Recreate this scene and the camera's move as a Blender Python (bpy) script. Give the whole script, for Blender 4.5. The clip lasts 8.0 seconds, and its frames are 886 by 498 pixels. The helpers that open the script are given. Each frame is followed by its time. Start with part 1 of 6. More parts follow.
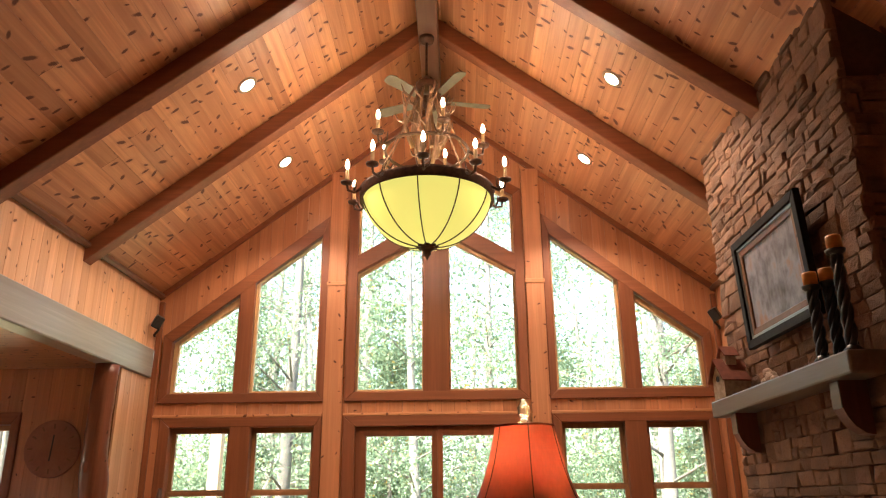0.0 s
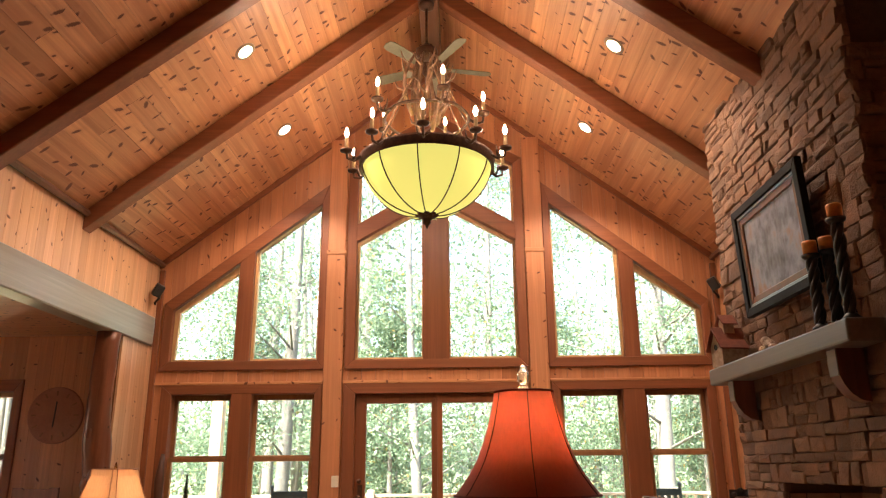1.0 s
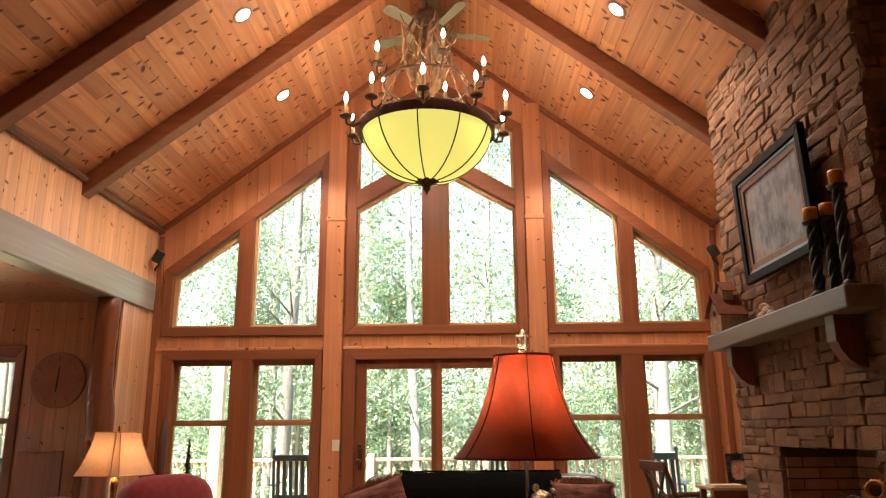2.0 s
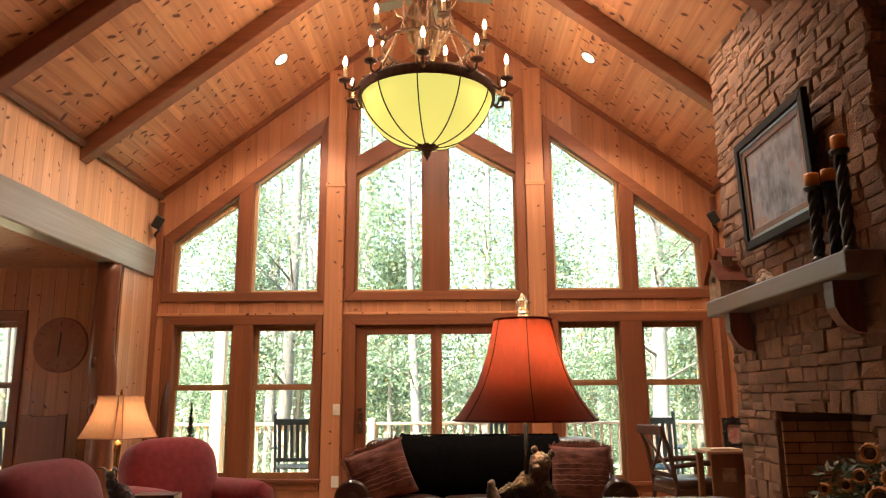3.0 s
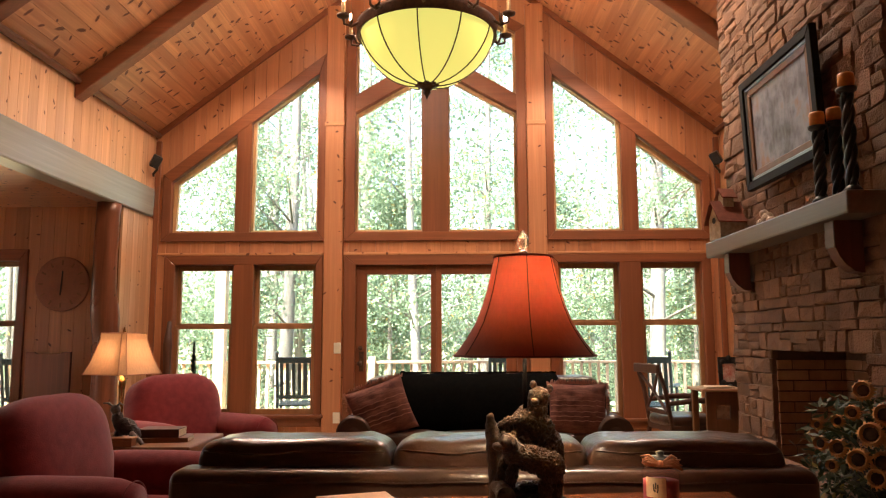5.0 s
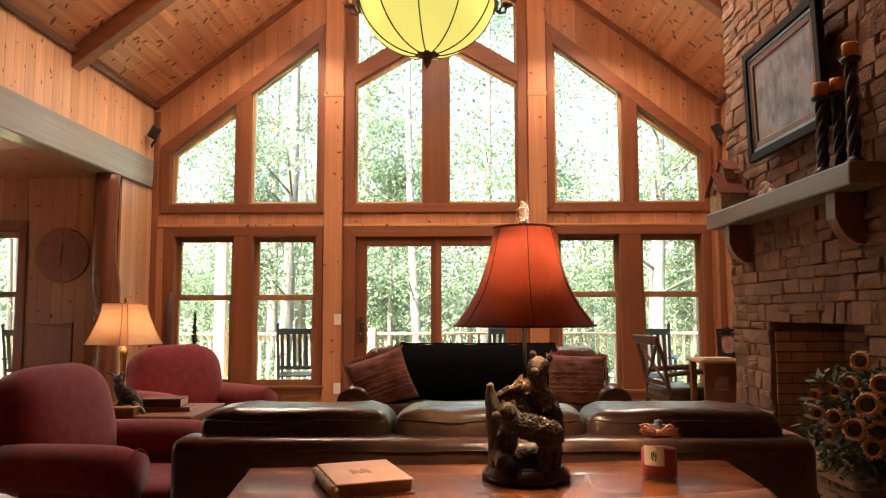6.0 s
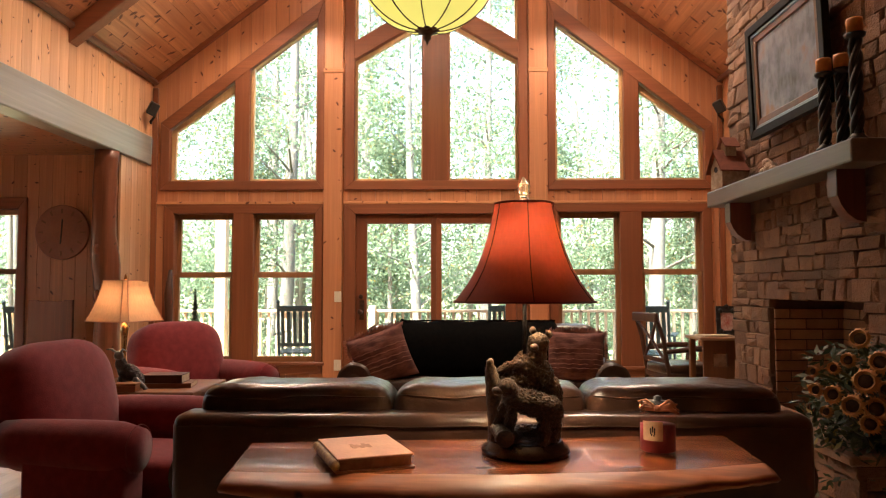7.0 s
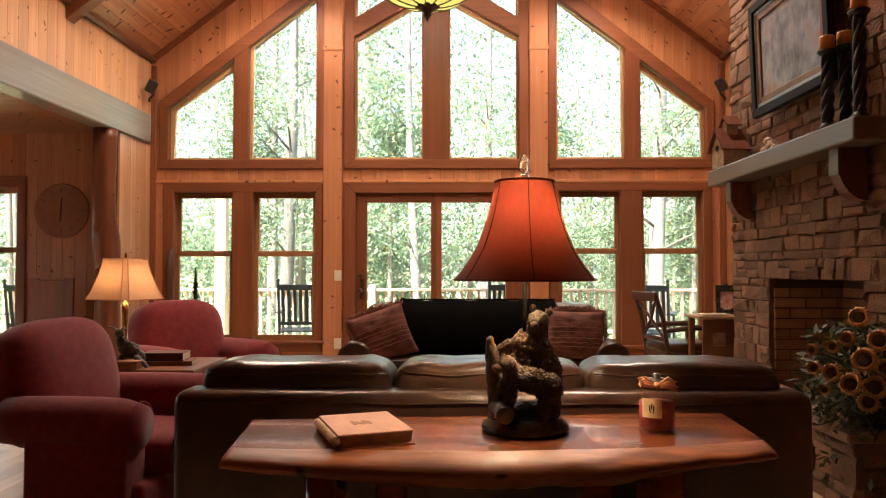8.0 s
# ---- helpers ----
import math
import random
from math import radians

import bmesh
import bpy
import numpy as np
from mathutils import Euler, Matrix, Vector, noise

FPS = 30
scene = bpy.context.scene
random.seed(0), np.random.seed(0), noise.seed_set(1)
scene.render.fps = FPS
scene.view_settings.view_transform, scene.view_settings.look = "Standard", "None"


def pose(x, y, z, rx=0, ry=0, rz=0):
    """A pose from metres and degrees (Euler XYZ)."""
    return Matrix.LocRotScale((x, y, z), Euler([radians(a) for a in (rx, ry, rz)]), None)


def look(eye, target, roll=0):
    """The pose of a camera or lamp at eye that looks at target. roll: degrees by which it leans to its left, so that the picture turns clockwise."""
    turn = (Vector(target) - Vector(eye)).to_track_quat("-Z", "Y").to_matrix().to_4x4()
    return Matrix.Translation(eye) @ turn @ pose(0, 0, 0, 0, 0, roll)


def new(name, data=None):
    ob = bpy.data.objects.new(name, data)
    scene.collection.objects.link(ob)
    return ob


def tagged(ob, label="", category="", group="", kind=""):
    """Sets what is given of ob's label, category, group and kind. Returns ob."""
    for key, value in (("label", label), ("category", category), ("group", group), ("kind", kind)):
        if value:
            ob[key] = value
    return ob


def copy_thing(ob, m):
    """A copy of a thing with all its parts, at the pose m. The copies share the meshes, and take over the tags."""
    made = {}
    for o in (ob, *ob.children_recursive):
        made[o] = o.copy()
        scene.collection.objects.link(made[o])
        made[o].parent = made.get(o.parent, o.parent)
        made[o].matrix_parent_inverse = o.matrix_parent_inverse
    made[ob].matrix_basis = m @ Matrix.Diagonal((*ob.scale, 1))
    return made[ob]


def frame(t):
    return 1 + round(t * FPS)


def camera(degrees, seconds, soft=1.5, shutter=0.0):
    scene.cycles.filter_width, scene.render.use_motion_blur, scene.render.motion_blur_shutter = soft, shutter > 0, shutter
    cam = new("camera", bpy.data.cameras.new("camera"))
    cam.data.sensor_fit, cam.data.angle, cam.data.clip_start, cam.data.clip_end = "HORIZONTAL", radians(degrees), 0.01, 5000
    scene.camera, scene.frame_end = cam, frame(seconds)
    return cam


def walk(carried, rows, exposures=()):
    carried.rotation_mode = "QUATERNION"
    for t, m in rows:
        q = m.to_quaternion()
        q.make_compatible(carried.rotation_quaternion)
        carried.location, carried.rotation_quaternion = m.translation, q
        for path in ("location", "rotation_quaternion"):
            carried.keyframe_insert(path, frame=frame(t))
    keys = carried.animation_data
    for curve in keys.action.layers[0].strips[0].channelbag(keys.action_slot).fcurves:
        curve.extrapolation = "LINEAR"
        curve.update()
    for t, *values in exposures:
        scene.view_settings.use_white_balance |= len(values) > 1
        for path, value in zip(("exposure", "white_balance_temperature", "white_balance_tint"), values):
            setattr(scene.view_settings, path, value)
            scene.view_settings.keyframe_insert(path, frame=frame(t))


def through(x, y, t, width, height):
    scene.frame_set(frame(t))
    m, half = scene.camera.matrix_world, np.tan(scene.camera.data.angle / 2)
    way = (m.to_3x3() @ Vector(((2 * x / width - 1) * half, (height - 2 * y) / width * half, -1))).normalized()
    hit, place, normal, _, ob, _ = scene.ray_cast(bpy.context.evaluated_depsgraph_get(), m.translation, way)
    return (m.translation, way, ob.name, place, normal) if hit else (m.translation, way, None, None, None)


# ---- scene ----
# The camera stands behind the sofa table and tilts down from the ridge to the table.
cam = camera(61.9, 8.0, soft=1.15)
PATH = [
    (0.0, 0.0096, -0.0439, 1.2553, 18.878, -0.615),
    (0.5, 0.009, -0.041, 1.2516, 17.732, -0.573),
    (1.0, 0.0083, -0.0379, 1.2478, 16.522, -0.528),
    (1.5, 0.0076, -0.0348, 1.2439, 15.287, -0.482),
    (3.0, 0.0055, -0.0251, 1.2316, 11.448, -0.34),
    (3.5, 0.0049, -0.0222, 1.228, 10.304, -0.297),
    (4.0, 0.0043, -0.0196, 1.2248, 9.288, -0.26),
    (4.5, 0.0037, -0.0167, 1.2211, 8.132, -0.217),
    (6.0, 0.0018, -0.0083, 1.2105, 4.808, -0.093),
    (6.5, 0.0013, -0.0061, 1.2077, 3.939, -0.061),
    (7.0, 0.0009, -0.004, 1.2051, 3.102, -0.03),
    (7.5, 0.0004, -0.002, 1.2025, 2.306, -0.0),
    (8.0, 0.0, 0.0, 1.2, 1.508, 0.029),
]
YAW = 1.07
EXPOSURE = 3.48
walk(cam, [(t, pose(x, y, z, 0, 0, YAW) @ pose(0, 0, 0, 90 + pitch) @ pose(0, 0, 0, 0, 0, roll))
           for t, x, y, z, pitch, roll in PATH])
scene.view_settings.exposure = EXPOSURE

# ---- daylight: a bright, hazy afternoon over the woods ----
world = bpy.data.worlds.new("sky")
scene.world = world
world.use_nodes = True
sky = world.node_tree.nodes.new("ShaderNodeTexSky")
sky.sky_type = "NISHITA"
sky.sun_disc = False
sky.sun_elevation, sky.sun_rotation = radians(54), radians(220)
sky.air_density, sky.dust_density = 1.0, 4.0
background = world.node_tree.nodes["Background"]
background.inputs["Strength"].default_value = 0.15
world.node_tree.links.new(sky.outputs["Color"], background.inputs["Color"])

sun_data = bpy.data.lights.new("sun", "SUN")
sun_data.energy, sun_data.angle, sun_data.color = 4.8, radians(6), (1.0, 0.95, 0.86)
sun = new("sun", sun_data)
sun.matrix_world = look((-10, 2, 24), (0, 14, 0))

TUNGSTEN = (1.0, 0.77, 0.6)


def lamp(name, kind, watts, at, radius=0.03, aim=None, cone=0, colour=TUNGSTEN):
    data = bpy.data.lights.new(name, kind)
    data.energy, data.color = watts, colour
    data.shadow_soft_size = radius
    if kind == "SPOT":
        data.spot_size, data.spot_blend = radians(cone), 0.5
    ob = new(name, data)
    ob.matrix_world = look(at, aim) if aim else pose(*at)
    return ob


# ---- plan, in metres ----
MID = -0.235            # the ridge's x
PEAK, FALL = 6.07, 0.765  # ceiling at the ridge, and its fall per metre
GABLE = 8.3             # inner face of the window wall
LEFT, RIGHT = -3.47, 3.0
BACK = -3.6


def ceiling_z(x):
    return PEAK - FALL * abs(x - MID)


# ---- materials ----
def material(name, colour=(0.5, 0.5, 0.5), rough=0.5, metal=0.0, coat=0.0):
    m = bpy.data.materials.new(name)
    m.use_nodes = True
    b = m.node_tree.nodes["Principled BSDF"]
    b.inputs["Base Color"].default_value = (*colour, 1)
    b.inputs["Roughness"].default_value = rough
    b.inputs["Metallic"].default_value = metal
    b.inputs["Coat Weight"].default_value = coat
    b.inputs["Coat Roughness"].default_value = 0.22
    return m


class Nodes:
    """Short ways to add nodes to a material."""

    def __init__(self, m):
        self.t = m.node_tree
        self.b = self.t.nodes["Principled BSDF"]

    def add(self, kind, **values):
        n = self.t.nodes.new("ShaderNode" + kind)
        for key, value in values.items():
            slot = n.inputs[key.replace("_", " ")]
            if hasattr(value, "is_output"):
                self.t.links.new(value, slot)
            else:
                slot.default_value = value
        return n

    def link(self, a, b):
        self.t.links.new(a, b)

    def coords(self, scale=(1, 1, 1), shift=None):
        c = self.add("TexCoord").outputs["Object"]
        m = self.add("Mapping", Vector=c, Scale=scale)
        if shift is not None:
            self.link(shift, m.inputs["Location"])
        return m.outputs["Vector"]

    def noise(self, vector, scale, detail=3.0, rough=0.55):
        return self.add("TexNoise", Vector=vector, Scale=scale, Detail=detail, Roughness=rough).outputs["Fac"]

    def ramp(self, fac, stops):
        n = self.t.nodes.new("ShaderNodeValToRGB")
        self.link(fac, n.inputs["Fac"])
        while len(n.color_ramp.elements) < len(stops):
            n.color_ramp.elements.new(0.5)
        for e, (p, c) in zip(n.color_ramp.elements, stops):
            e.position = p
            e.color = (*c, 1) if len(c) == 3 else c
        return n.outputs["Color"]

    def mix(self, fac, a, b, how="MIX"):
        n = self.t.nodes.new("ShaderNodeMix")
        n.data_type, n.blend_type = "RGBA", how
        for slot, value in ((n.inputs[0], fac), (n.inputs[6], a), (n.inputs[7], b)):
            if hasattr(value, "is_output"):
                self.link(value, slot)
            else:
                slot.default_value = value if not isinstance(value, tuple) else (*value[:3], 1)
        return n.outputs[2]

    def math(self, how, a, b=0.0):
        n = self.t.nodes.new("ShaderNodeMath")
        n.operation = how
        for slot, value in zip(n.inputs, (a, b)):
            if hasattr(value, "is_output"):
                self.link(value, slot)
            else:
                slot.default_value = value
        return n.outputs[0]

    def bump(self, height, strength=0.3, distance=0.01):
        n = self.add("Bump", Height=height, Strength=strength, Distance=distance)
        self.link(n.outputs["Normal"], self.b.inputs["Normal"])

    def colour(self, value):
        self.link(value, self.b.inputs["Base Color"])


def timber(name, light, dark, along="z", island=False, knots=1.0, rough=0.42, rare=0.22, big=1.0, stretch=0.03, contrast=1.0, coat=0.15):
    """Varnished wood: long grain, broad tone changes from board to board, and dark knots."""
    m = material(name, light, rough, coat=coat)
    n = Nodes(m)
    if island:
        luck = n.add("NewGeometry").outputs["Random Per Island"]
    else:
        luck = n.add("ObjectInfo").outputs["Random"]
    shift = n.add("CombineXYZ", X=n.math("MULTIPLY", luck, 37.0), Y=n.math("MULTIPLY", luck, 91.0), Z=n.math("MULTIPLY", luck, 53.0)).outputs[0]
    long = {"x": (stretch, 1, 1), "y": (1, stretch, 1), "z": (1, 1, stretch)}[along]
    v = n.coords(long, shift)
    grain = n.noise(v, 60.0, 4.0, 0.6)
    broad = n.noise(v, 9.0, 2.0)
    mid = tuple((a + b) / 2 for a, b in zip(light, dark))
    c = n.ramp(grain, [(0.1, mid), (0.58, light)])
    c = n.mix(n.ramp(broad, [(0.42, (0.85 * contrast,) * 3), (0.56, (0, 0, 0))]), c, mid)
    streak = n.noise(v, 24.0, 3.0, 0.6)
    c = n.mix(n.ramp(streak, [(0.54, (0, 0, 0)), (0.72, (0.6 * contrast,) * 3)]), c, tuple(0.75 * d + 0.25 * l for d, l in zip(dark, light)))
    c = n.mix(n.ramp(streak, [(0.3, (0.5, 0.5, 0.5)), (0.46, (0, 0, 0))]), c, tuple(min(1, 1.28 * l) for l in light))
    tone = n.ramp(luck, [(0.0, (0.74, 0.68, 0.62)), (0.3, (1.0, 0.96, 0.9)), (0.55, (0.88, 0.85, 0.84)), (0.8, (1.1, 1.08, 1.02)), (1.0, (0.82, 0.76, 0.7))])
    c = n.mix(1.0, c, tone, "MULTIPLY")
    if knots:
        xyz = n.add("SeparateXYZ", Vector=n.coords((1, 1, 1), shift)).outputs
        ax = "xyz".index(along)
        across = n.math("ADD", xyz[(ax + 1) % 3], xyz[(ax + 2) % 3]) if along != "y" else xyz[0]
        flat = n.add("CombineXYZ", X=across, Y=xyz[ax]).outputs[0]
        k = n.add("TexVoronoi", Vector=flat, Scale=6.6 * knots, Randomness=1.0)
        k.voronoi_dimensions = "2D"
        dice = n.add("SeparateColor", Color=k.outputs["Color"]).outputs
        chosen = n.math("GREATER_THAN", dice[0], rare)
        away = n.t.nodes.new("ShaderNodeVectorMath")
        away.operation = "SUBTRACT"
        n.link(flat, away.inputs[0])
        n.link(k.outputs["Position"], away.inputs[1])
        d = n.add("SeparateXYZ", Vector=away.outputs[0]).outputs
        turn = n.math("MULTIPLY", n.math("SUBTRACT", dice[1], 0.5), 2.6)
        co, si = n.math("COSINE", turn), n.math("SINE", turn)
        u = n.math("ADD", n.math("MULTIPLY", d[0], co), n.math("MULTIPLY", d[1], si))
        w = n.math("SUBTRACT", n.math("MULTIPLY", d[1], co), n.math("MULTIPLY", d[0], si))
        size = n.math("ADD", 0.45 * big, n.math("MULTIPLY", dice[2], 0.9 * big))
        u = n.math("DIVIDE", u, n.math("MULTIPLY", size, n.math("ADD", 0.015, n.math("MULTIPLY", dice[0], 0.024))))
        w = n.math("DIVIDE", w, n.math("MULTIPLY", size, 0.014))
        reach = n.math("SQRT", n.math("ADD", n.math("MULTIPLY", u, u), n.math("MULTIPLY", w, w)))
        reach = n.math("ADD", reach, n.math("MULTIPLY", n.math("SUBTRACT", n.noise(v, 130.0, 2.0), 0.5), 0.8))
        ring_tone = n.math("MULTIPLY", n.ramp(n.math("MULTIPLY", reach, 0.25), [(0.2, (0.55, 0.55, 0.55)), (0.75, (0, 0, 0))]), chosen)
        c = n.mix(ring_tone, c, mid)
        spot = n.math("MULTIPLY", n.ramp(n.math("MULTIPLY", reach, 0.5), [(0.36, (1, 1, 1)), (0.62, (0, 0, 0))]), chosen)
        c = n.mix(spot, c, (0.34 * dark[0], 0.27 * dark[1], 0.25 * dark[2]))
    n.colour(c)
    n.bump(grain, 0.12, 0.004)
    return m


PINE_CEILING = timber("pine_ceiling", (0.68, 0.345, 0.18), (0.38, 0.13, 0.058), "y", island=True, knots=1.0, contrast=1.0)
PINE_WALL = timber("pine_wall", (0.57, 0.26, 0.13), (0.37, 0.135, 0.058), "z", knots=0.8, contrast=0.65, rare=0.45, big=0.6)
# West wall pine: the gable's boards lightened, window daylight put into the colour.
PINE_DAYLIT = timber("pine_daylit", (0.72, 0.43, 0.25), (0.5, 0.25, 0.12), "z", knots=0.8, contrast=0.6, rare=0.45, big=0.6)
PINE_FLAT = timber("pine_rail", (0.57, 0.275, 0.13), (0.37, 0.14, 0.058), "x", knots=1.0)
CASING_X = timber("casing_flat", (0.27, 0.095, 0.042), (0.14, 0.044, 0.02), "x", knots=0, contrast=0.7)
CASING_Z = timber("casing_upright", (0.27, 0.095, 0.042), (0.14, 0.044, 0.02), "z", knots=0, contrast=0.7)
# Upper sashes are paler than the lower: daylight on them is painted in.
SASH_DAYLIT = timber("sash", (0.6, 0.4, 0.2), (0.42, 0.24, 0.1), "z", knots=0)
SASH_DARK = timber("sash_dark", (0.36, 0.18, 0.08), (0.22, 0.1, 0.04), "z", knots=0)
RAFTER = timber("rafter", (0.29, 0.102, 0.048), (0.16, 0.054, 0.026), "x", knots=0, contrast=0.8)
RIDGE = timber("ridge", (0.17, 0.075, 0.042), (0.1, 0.043, 0.025), "y", knots=0)
GREY_BEAM = timber("grey_beam", (0.33, 0.31, 0.265), (0.23, 0.215, 0.18), "y", knots=0, rough=0.35, coat=0.3)
MANTEL = timber("mantel_wood", (0.205, 0.188, 0.172), (0.14, 0.125, 0.11), "y", knots=0, rough=0.4, coat=0.2)
FLOOR_WOOD = timber("floor_wood", (0.58, 0.45, 0.31), (0.42, 0.31, 0.2), "y", knots=0, rough=0.35)
DARK_WOOD = timber("dark_wood", (0.09, 0.035, 0.018), (0.045, 0.018, 0.011), "z", knots=0, rough=0.55, coat=0.0)
BROWN_WOOD = timber("brown_wood", (0.25, 0.105, 0.045), (0.14, 0.06, 0.025), "z", knots=0.4)
TABLE_WOOD = timber("table_wood", (0.45, 0.14, 0.05), (0.09, 0.028, 0.012), "x", knots=0.45, rough=0.25, coat=0.9, contrast=1.6, stretch=0.13)
TABLE_WOOD.node_tree.nodes["Principled BSDF"].inputs["Coat Roughness"].default_value = 0.07
TABLE_EDGE = timber("table_edge", (0.42, 0.14, 0.048), (0.1, 0.03, 0.013), "x", knots=0.45, rough=0.5, coat=0.12, contrast=1.65, stretch=0.13)
LOG = timber("log", (0.25, 0.085, 0.04), (0.09, 0.03, 0.016), "z", knots=0.6, rough=0.33, contrast=1.15, rare=0.5, big=0.6)
DECK_WOOD = timber("deck_wood", (0.55, 0.42, 0.29), (0.4, 0.29, 0.19), "x", knots=0.5, rough=0.6)


def mottled(name, a, b, scale=8.0, rough=0.6, bump=0.2, depth=0.005, metal=0.0, coat=0.0, detail=4.0, luck=0.0, island=False):
    """A plain stuff with two scales of variation."""
    m = material(name, a, rough, metal, coat)
    n = Nodes(m)
    v = n.coords()
    fine = n.noise(v, scale * 7, detail)
    c = n.ramp(n.noise(v, scale, detail), [(0.35, a), (0.65, b)])
    c = n.mix(0.25, c, n.ramp(fine, [(0.35, tuple(0.6 * x for x in a)), (0.65, tuple(min(1, 1.2 * x) for x in b))]))
    if luck:
        r = n.add("NewGeometry").outputs["Random Per Island"] if island else n.add("ObjectInfo").outputs["Random"]
        c = n.mix(1.0, c, n.ramp(r, [(0.0, (1 - luck,) * 3), (0.5, (1, 0.97, 0.93)), (1.0, (1 + luck, 1 + luck * 0.9, 1 + luck * 0.75))]), "MULTIPLY")
    n.colour(c)
    n.bump(fine, bump, depth)
    return m


STONE = mottled("stone", (0.265, 0.142, 0.084), (0.18, 0.102, 0.066), 9, 0.85, 0.8, 0.014, luck=0.28)
STONE_JOINED = mottled("stone_joined", (0.265, 0.142, 0.084), (0.18, 0.102, 0.066), 9, 0.85, 0.8, 0.014, luck=0.28, island=True)
MORTAR = mottled("mortar", (0.15, 0.084, 0.052), (0.1, 0.06, 0.04), 20, 0.95, 0.6, 0.01)
FIREBRICK = mottled("firebrick", (0.56, 0.32, 0.19), (0.44, 0.24, 0.14), 14, 0.9, 0.5, 0.006, luck=0.25)
LEATHER = mottled("leather", (0.085, 0.042, 0.026), (0.04, 0.019, 0.012), 5, 0.29, 0.5, 0.006, coat=0.3)
LEATHER.node_tree.nodes["Principled BSDF"].inputs["Specular IOR Level"].default_value = 0.4
RED_CLOTH = mottled("red_cloth", (0.25, 0.03, 0.036), (0.18, 0.018, 0.024), 22, 0.9, 0.5, 0.003)
RED_CLOTH.node_tree.nodes["Principled BSDF"].inputs["Sheen Weight"].default_value = 0.25
RED_CLOTH.node_tree.nodes["Principled BSDF"].inputs["Specular IOR Level"].default_value = 0.2
BLACK_CLOTH = mottled("black_cloth", (0.003, 0.003, 0.003), (0.006, 0.0055, 0.005), 30, 1.0, 0.6, 0.004)
BLACK_CLOTH.node_tree.nodes["Principled BSDF"].inputs["Specular IOR Level"].default_value = 0.03
BRONZE = mottled("bronze", (0.012, 0.007, 0.0045), (0.1, 0.05, 0.021), 120, 0.34, 0.6, 0.004, metal=0.15)
IRON = mottled("dark_iron", (0.06, 0.032, 0.022), (0.12, 0.06, 0.036), 30, 0.5, 0.5, 0.003, metal=0.6)
BLACK = mottled("black_paint", (0.012, 0.011, 0.011), (0.022, 0.02, 0.019), 30, 0.4, 0.2, 0.002)
DECK_GREEN = mottled("chair_green", (0.03, 0.05, 0.045), (0.05, 0.075, 0.065), 12, 0.5, 0.2, 0.002)
BRASS = material("brass", (0.6, 0.42, 0.2), 0.25, 1.0)
PLATE_WHITE = material("switch_plate", (0.75, 0.68, 0.55), 0.4)


def glowing(name, colour, strength):
    m = material(name, colour, 0.4)
    b = m.node_tree.nodes["Principled BSDF"]
    b.inputs["Emission Color"].default_value = (*colour, 1)
    b.inputs["Emission Strength"].default_value = strength
    return m


def pane_glass():
    m = material("pane_glass")
    n = Nodes(m)
    clear = n.add("BsdfTransparent", Color=(0.96, 0.98, 0.96, 1))
    gloss = n.add("BsdfGlossy", Roughness=0.02)
    f = n.add("Fresnel", IOR=1.45)
    mixed = n.t.nodes.new("ShaderNodeMixShader")
    n.link(f.outputs[0], mixed.inputs[0])
    n.link(clear.outputs[0], mixed.inputs[1])
    n.link(gloss.outputs[0], mixed.inputs[2])
    n.link(mixed.outputs[0], n.t.nodes["Material Output"].inputs["Surface"])
    return m


GLASS = pane_glass()


def jar_glass():
    """Thin clear glass with an even, faint gloss."""
    m = material("jar_glass")
    n = Nodes(m)
    clear = n.add("BsdfTransparent", Color=(0.95, 0.9, 0.9, 1))
    gloss = n.add("BsdfGlossy", Roughness=0.05)
    mixed = n.add("MixShader", Fac=0.07)
    n.link(clear.outputs[0], mixed.inputs[1])
    n.link(gloss.outputs[0], mixed.inputs[2])
    n.link(mixed.outputs[0], n.t.nodes["Material Output"].inputs["Surface"])
    return m


def shade_cloth(name, colour, through):
    """Cloth that lets lamp light through."""
    m = material(name, colour, 0.8)
    n = Nodes(m)
    weave = n.noise(n.coords((1, 1, 0.2)), 90.0, 3)
    c = n.mix(0.3, colour, n.ramp(weave, [(0.3, tuple(0.6 * x for x in colour)), (0.7, colour)]))
    n.colour(c)
    n.bump(weave, 0.15, 0.002)
    t = n.add("BsdfTranslucent", Color=c)
    mixed = n.add("MixShader", Fac=through)
    n.link(n.b.outputs[0], mixed.inputs[1])
    n.link(t.outputs[0], mixed.inputs[2])
    n.link(mixed.outputs[0], n.t.nodes["Material Output"].inputs["Surface"])
    return m


RED_SHADE = shade_cloth("red_shade", (0.36, 0.076, 0.054), 0.13)
SHADE_LINING = shade_cloth("shade_lining", (0.75, 0.62, 0.45), 0.35)
CREAM_SHADE = shade_cloth("cream_shade", (0.7, 0.43, 0.25), 0.15)


def leaf_stuff(name, a, b, through=0.45):
    m = material(name, a, 0.6)
    n = Nodes(m)
    luck = n.add("NewGeometry").outputs["Random Per Island"]
    c = n.ramp(luck, [(0.0, a), (0.6, b), (0.93, tuple(1.25 * x for x in b)), (1.0, (0.3, 0.2, 0.04))])
    n.colour(c)
    t = n.add("BsdfTranslucent", Color=c)
    mixed = n.add("MixShader", Fac=through)
    n.link(n.b.outputs[0], mixed.inputs[1])
    n.link(t.outputs[0], mixed.inputs[2])
    n.link(mixed.outputs[0], n.t.nodes["Material Output"].inputs["Surface"])
    return m


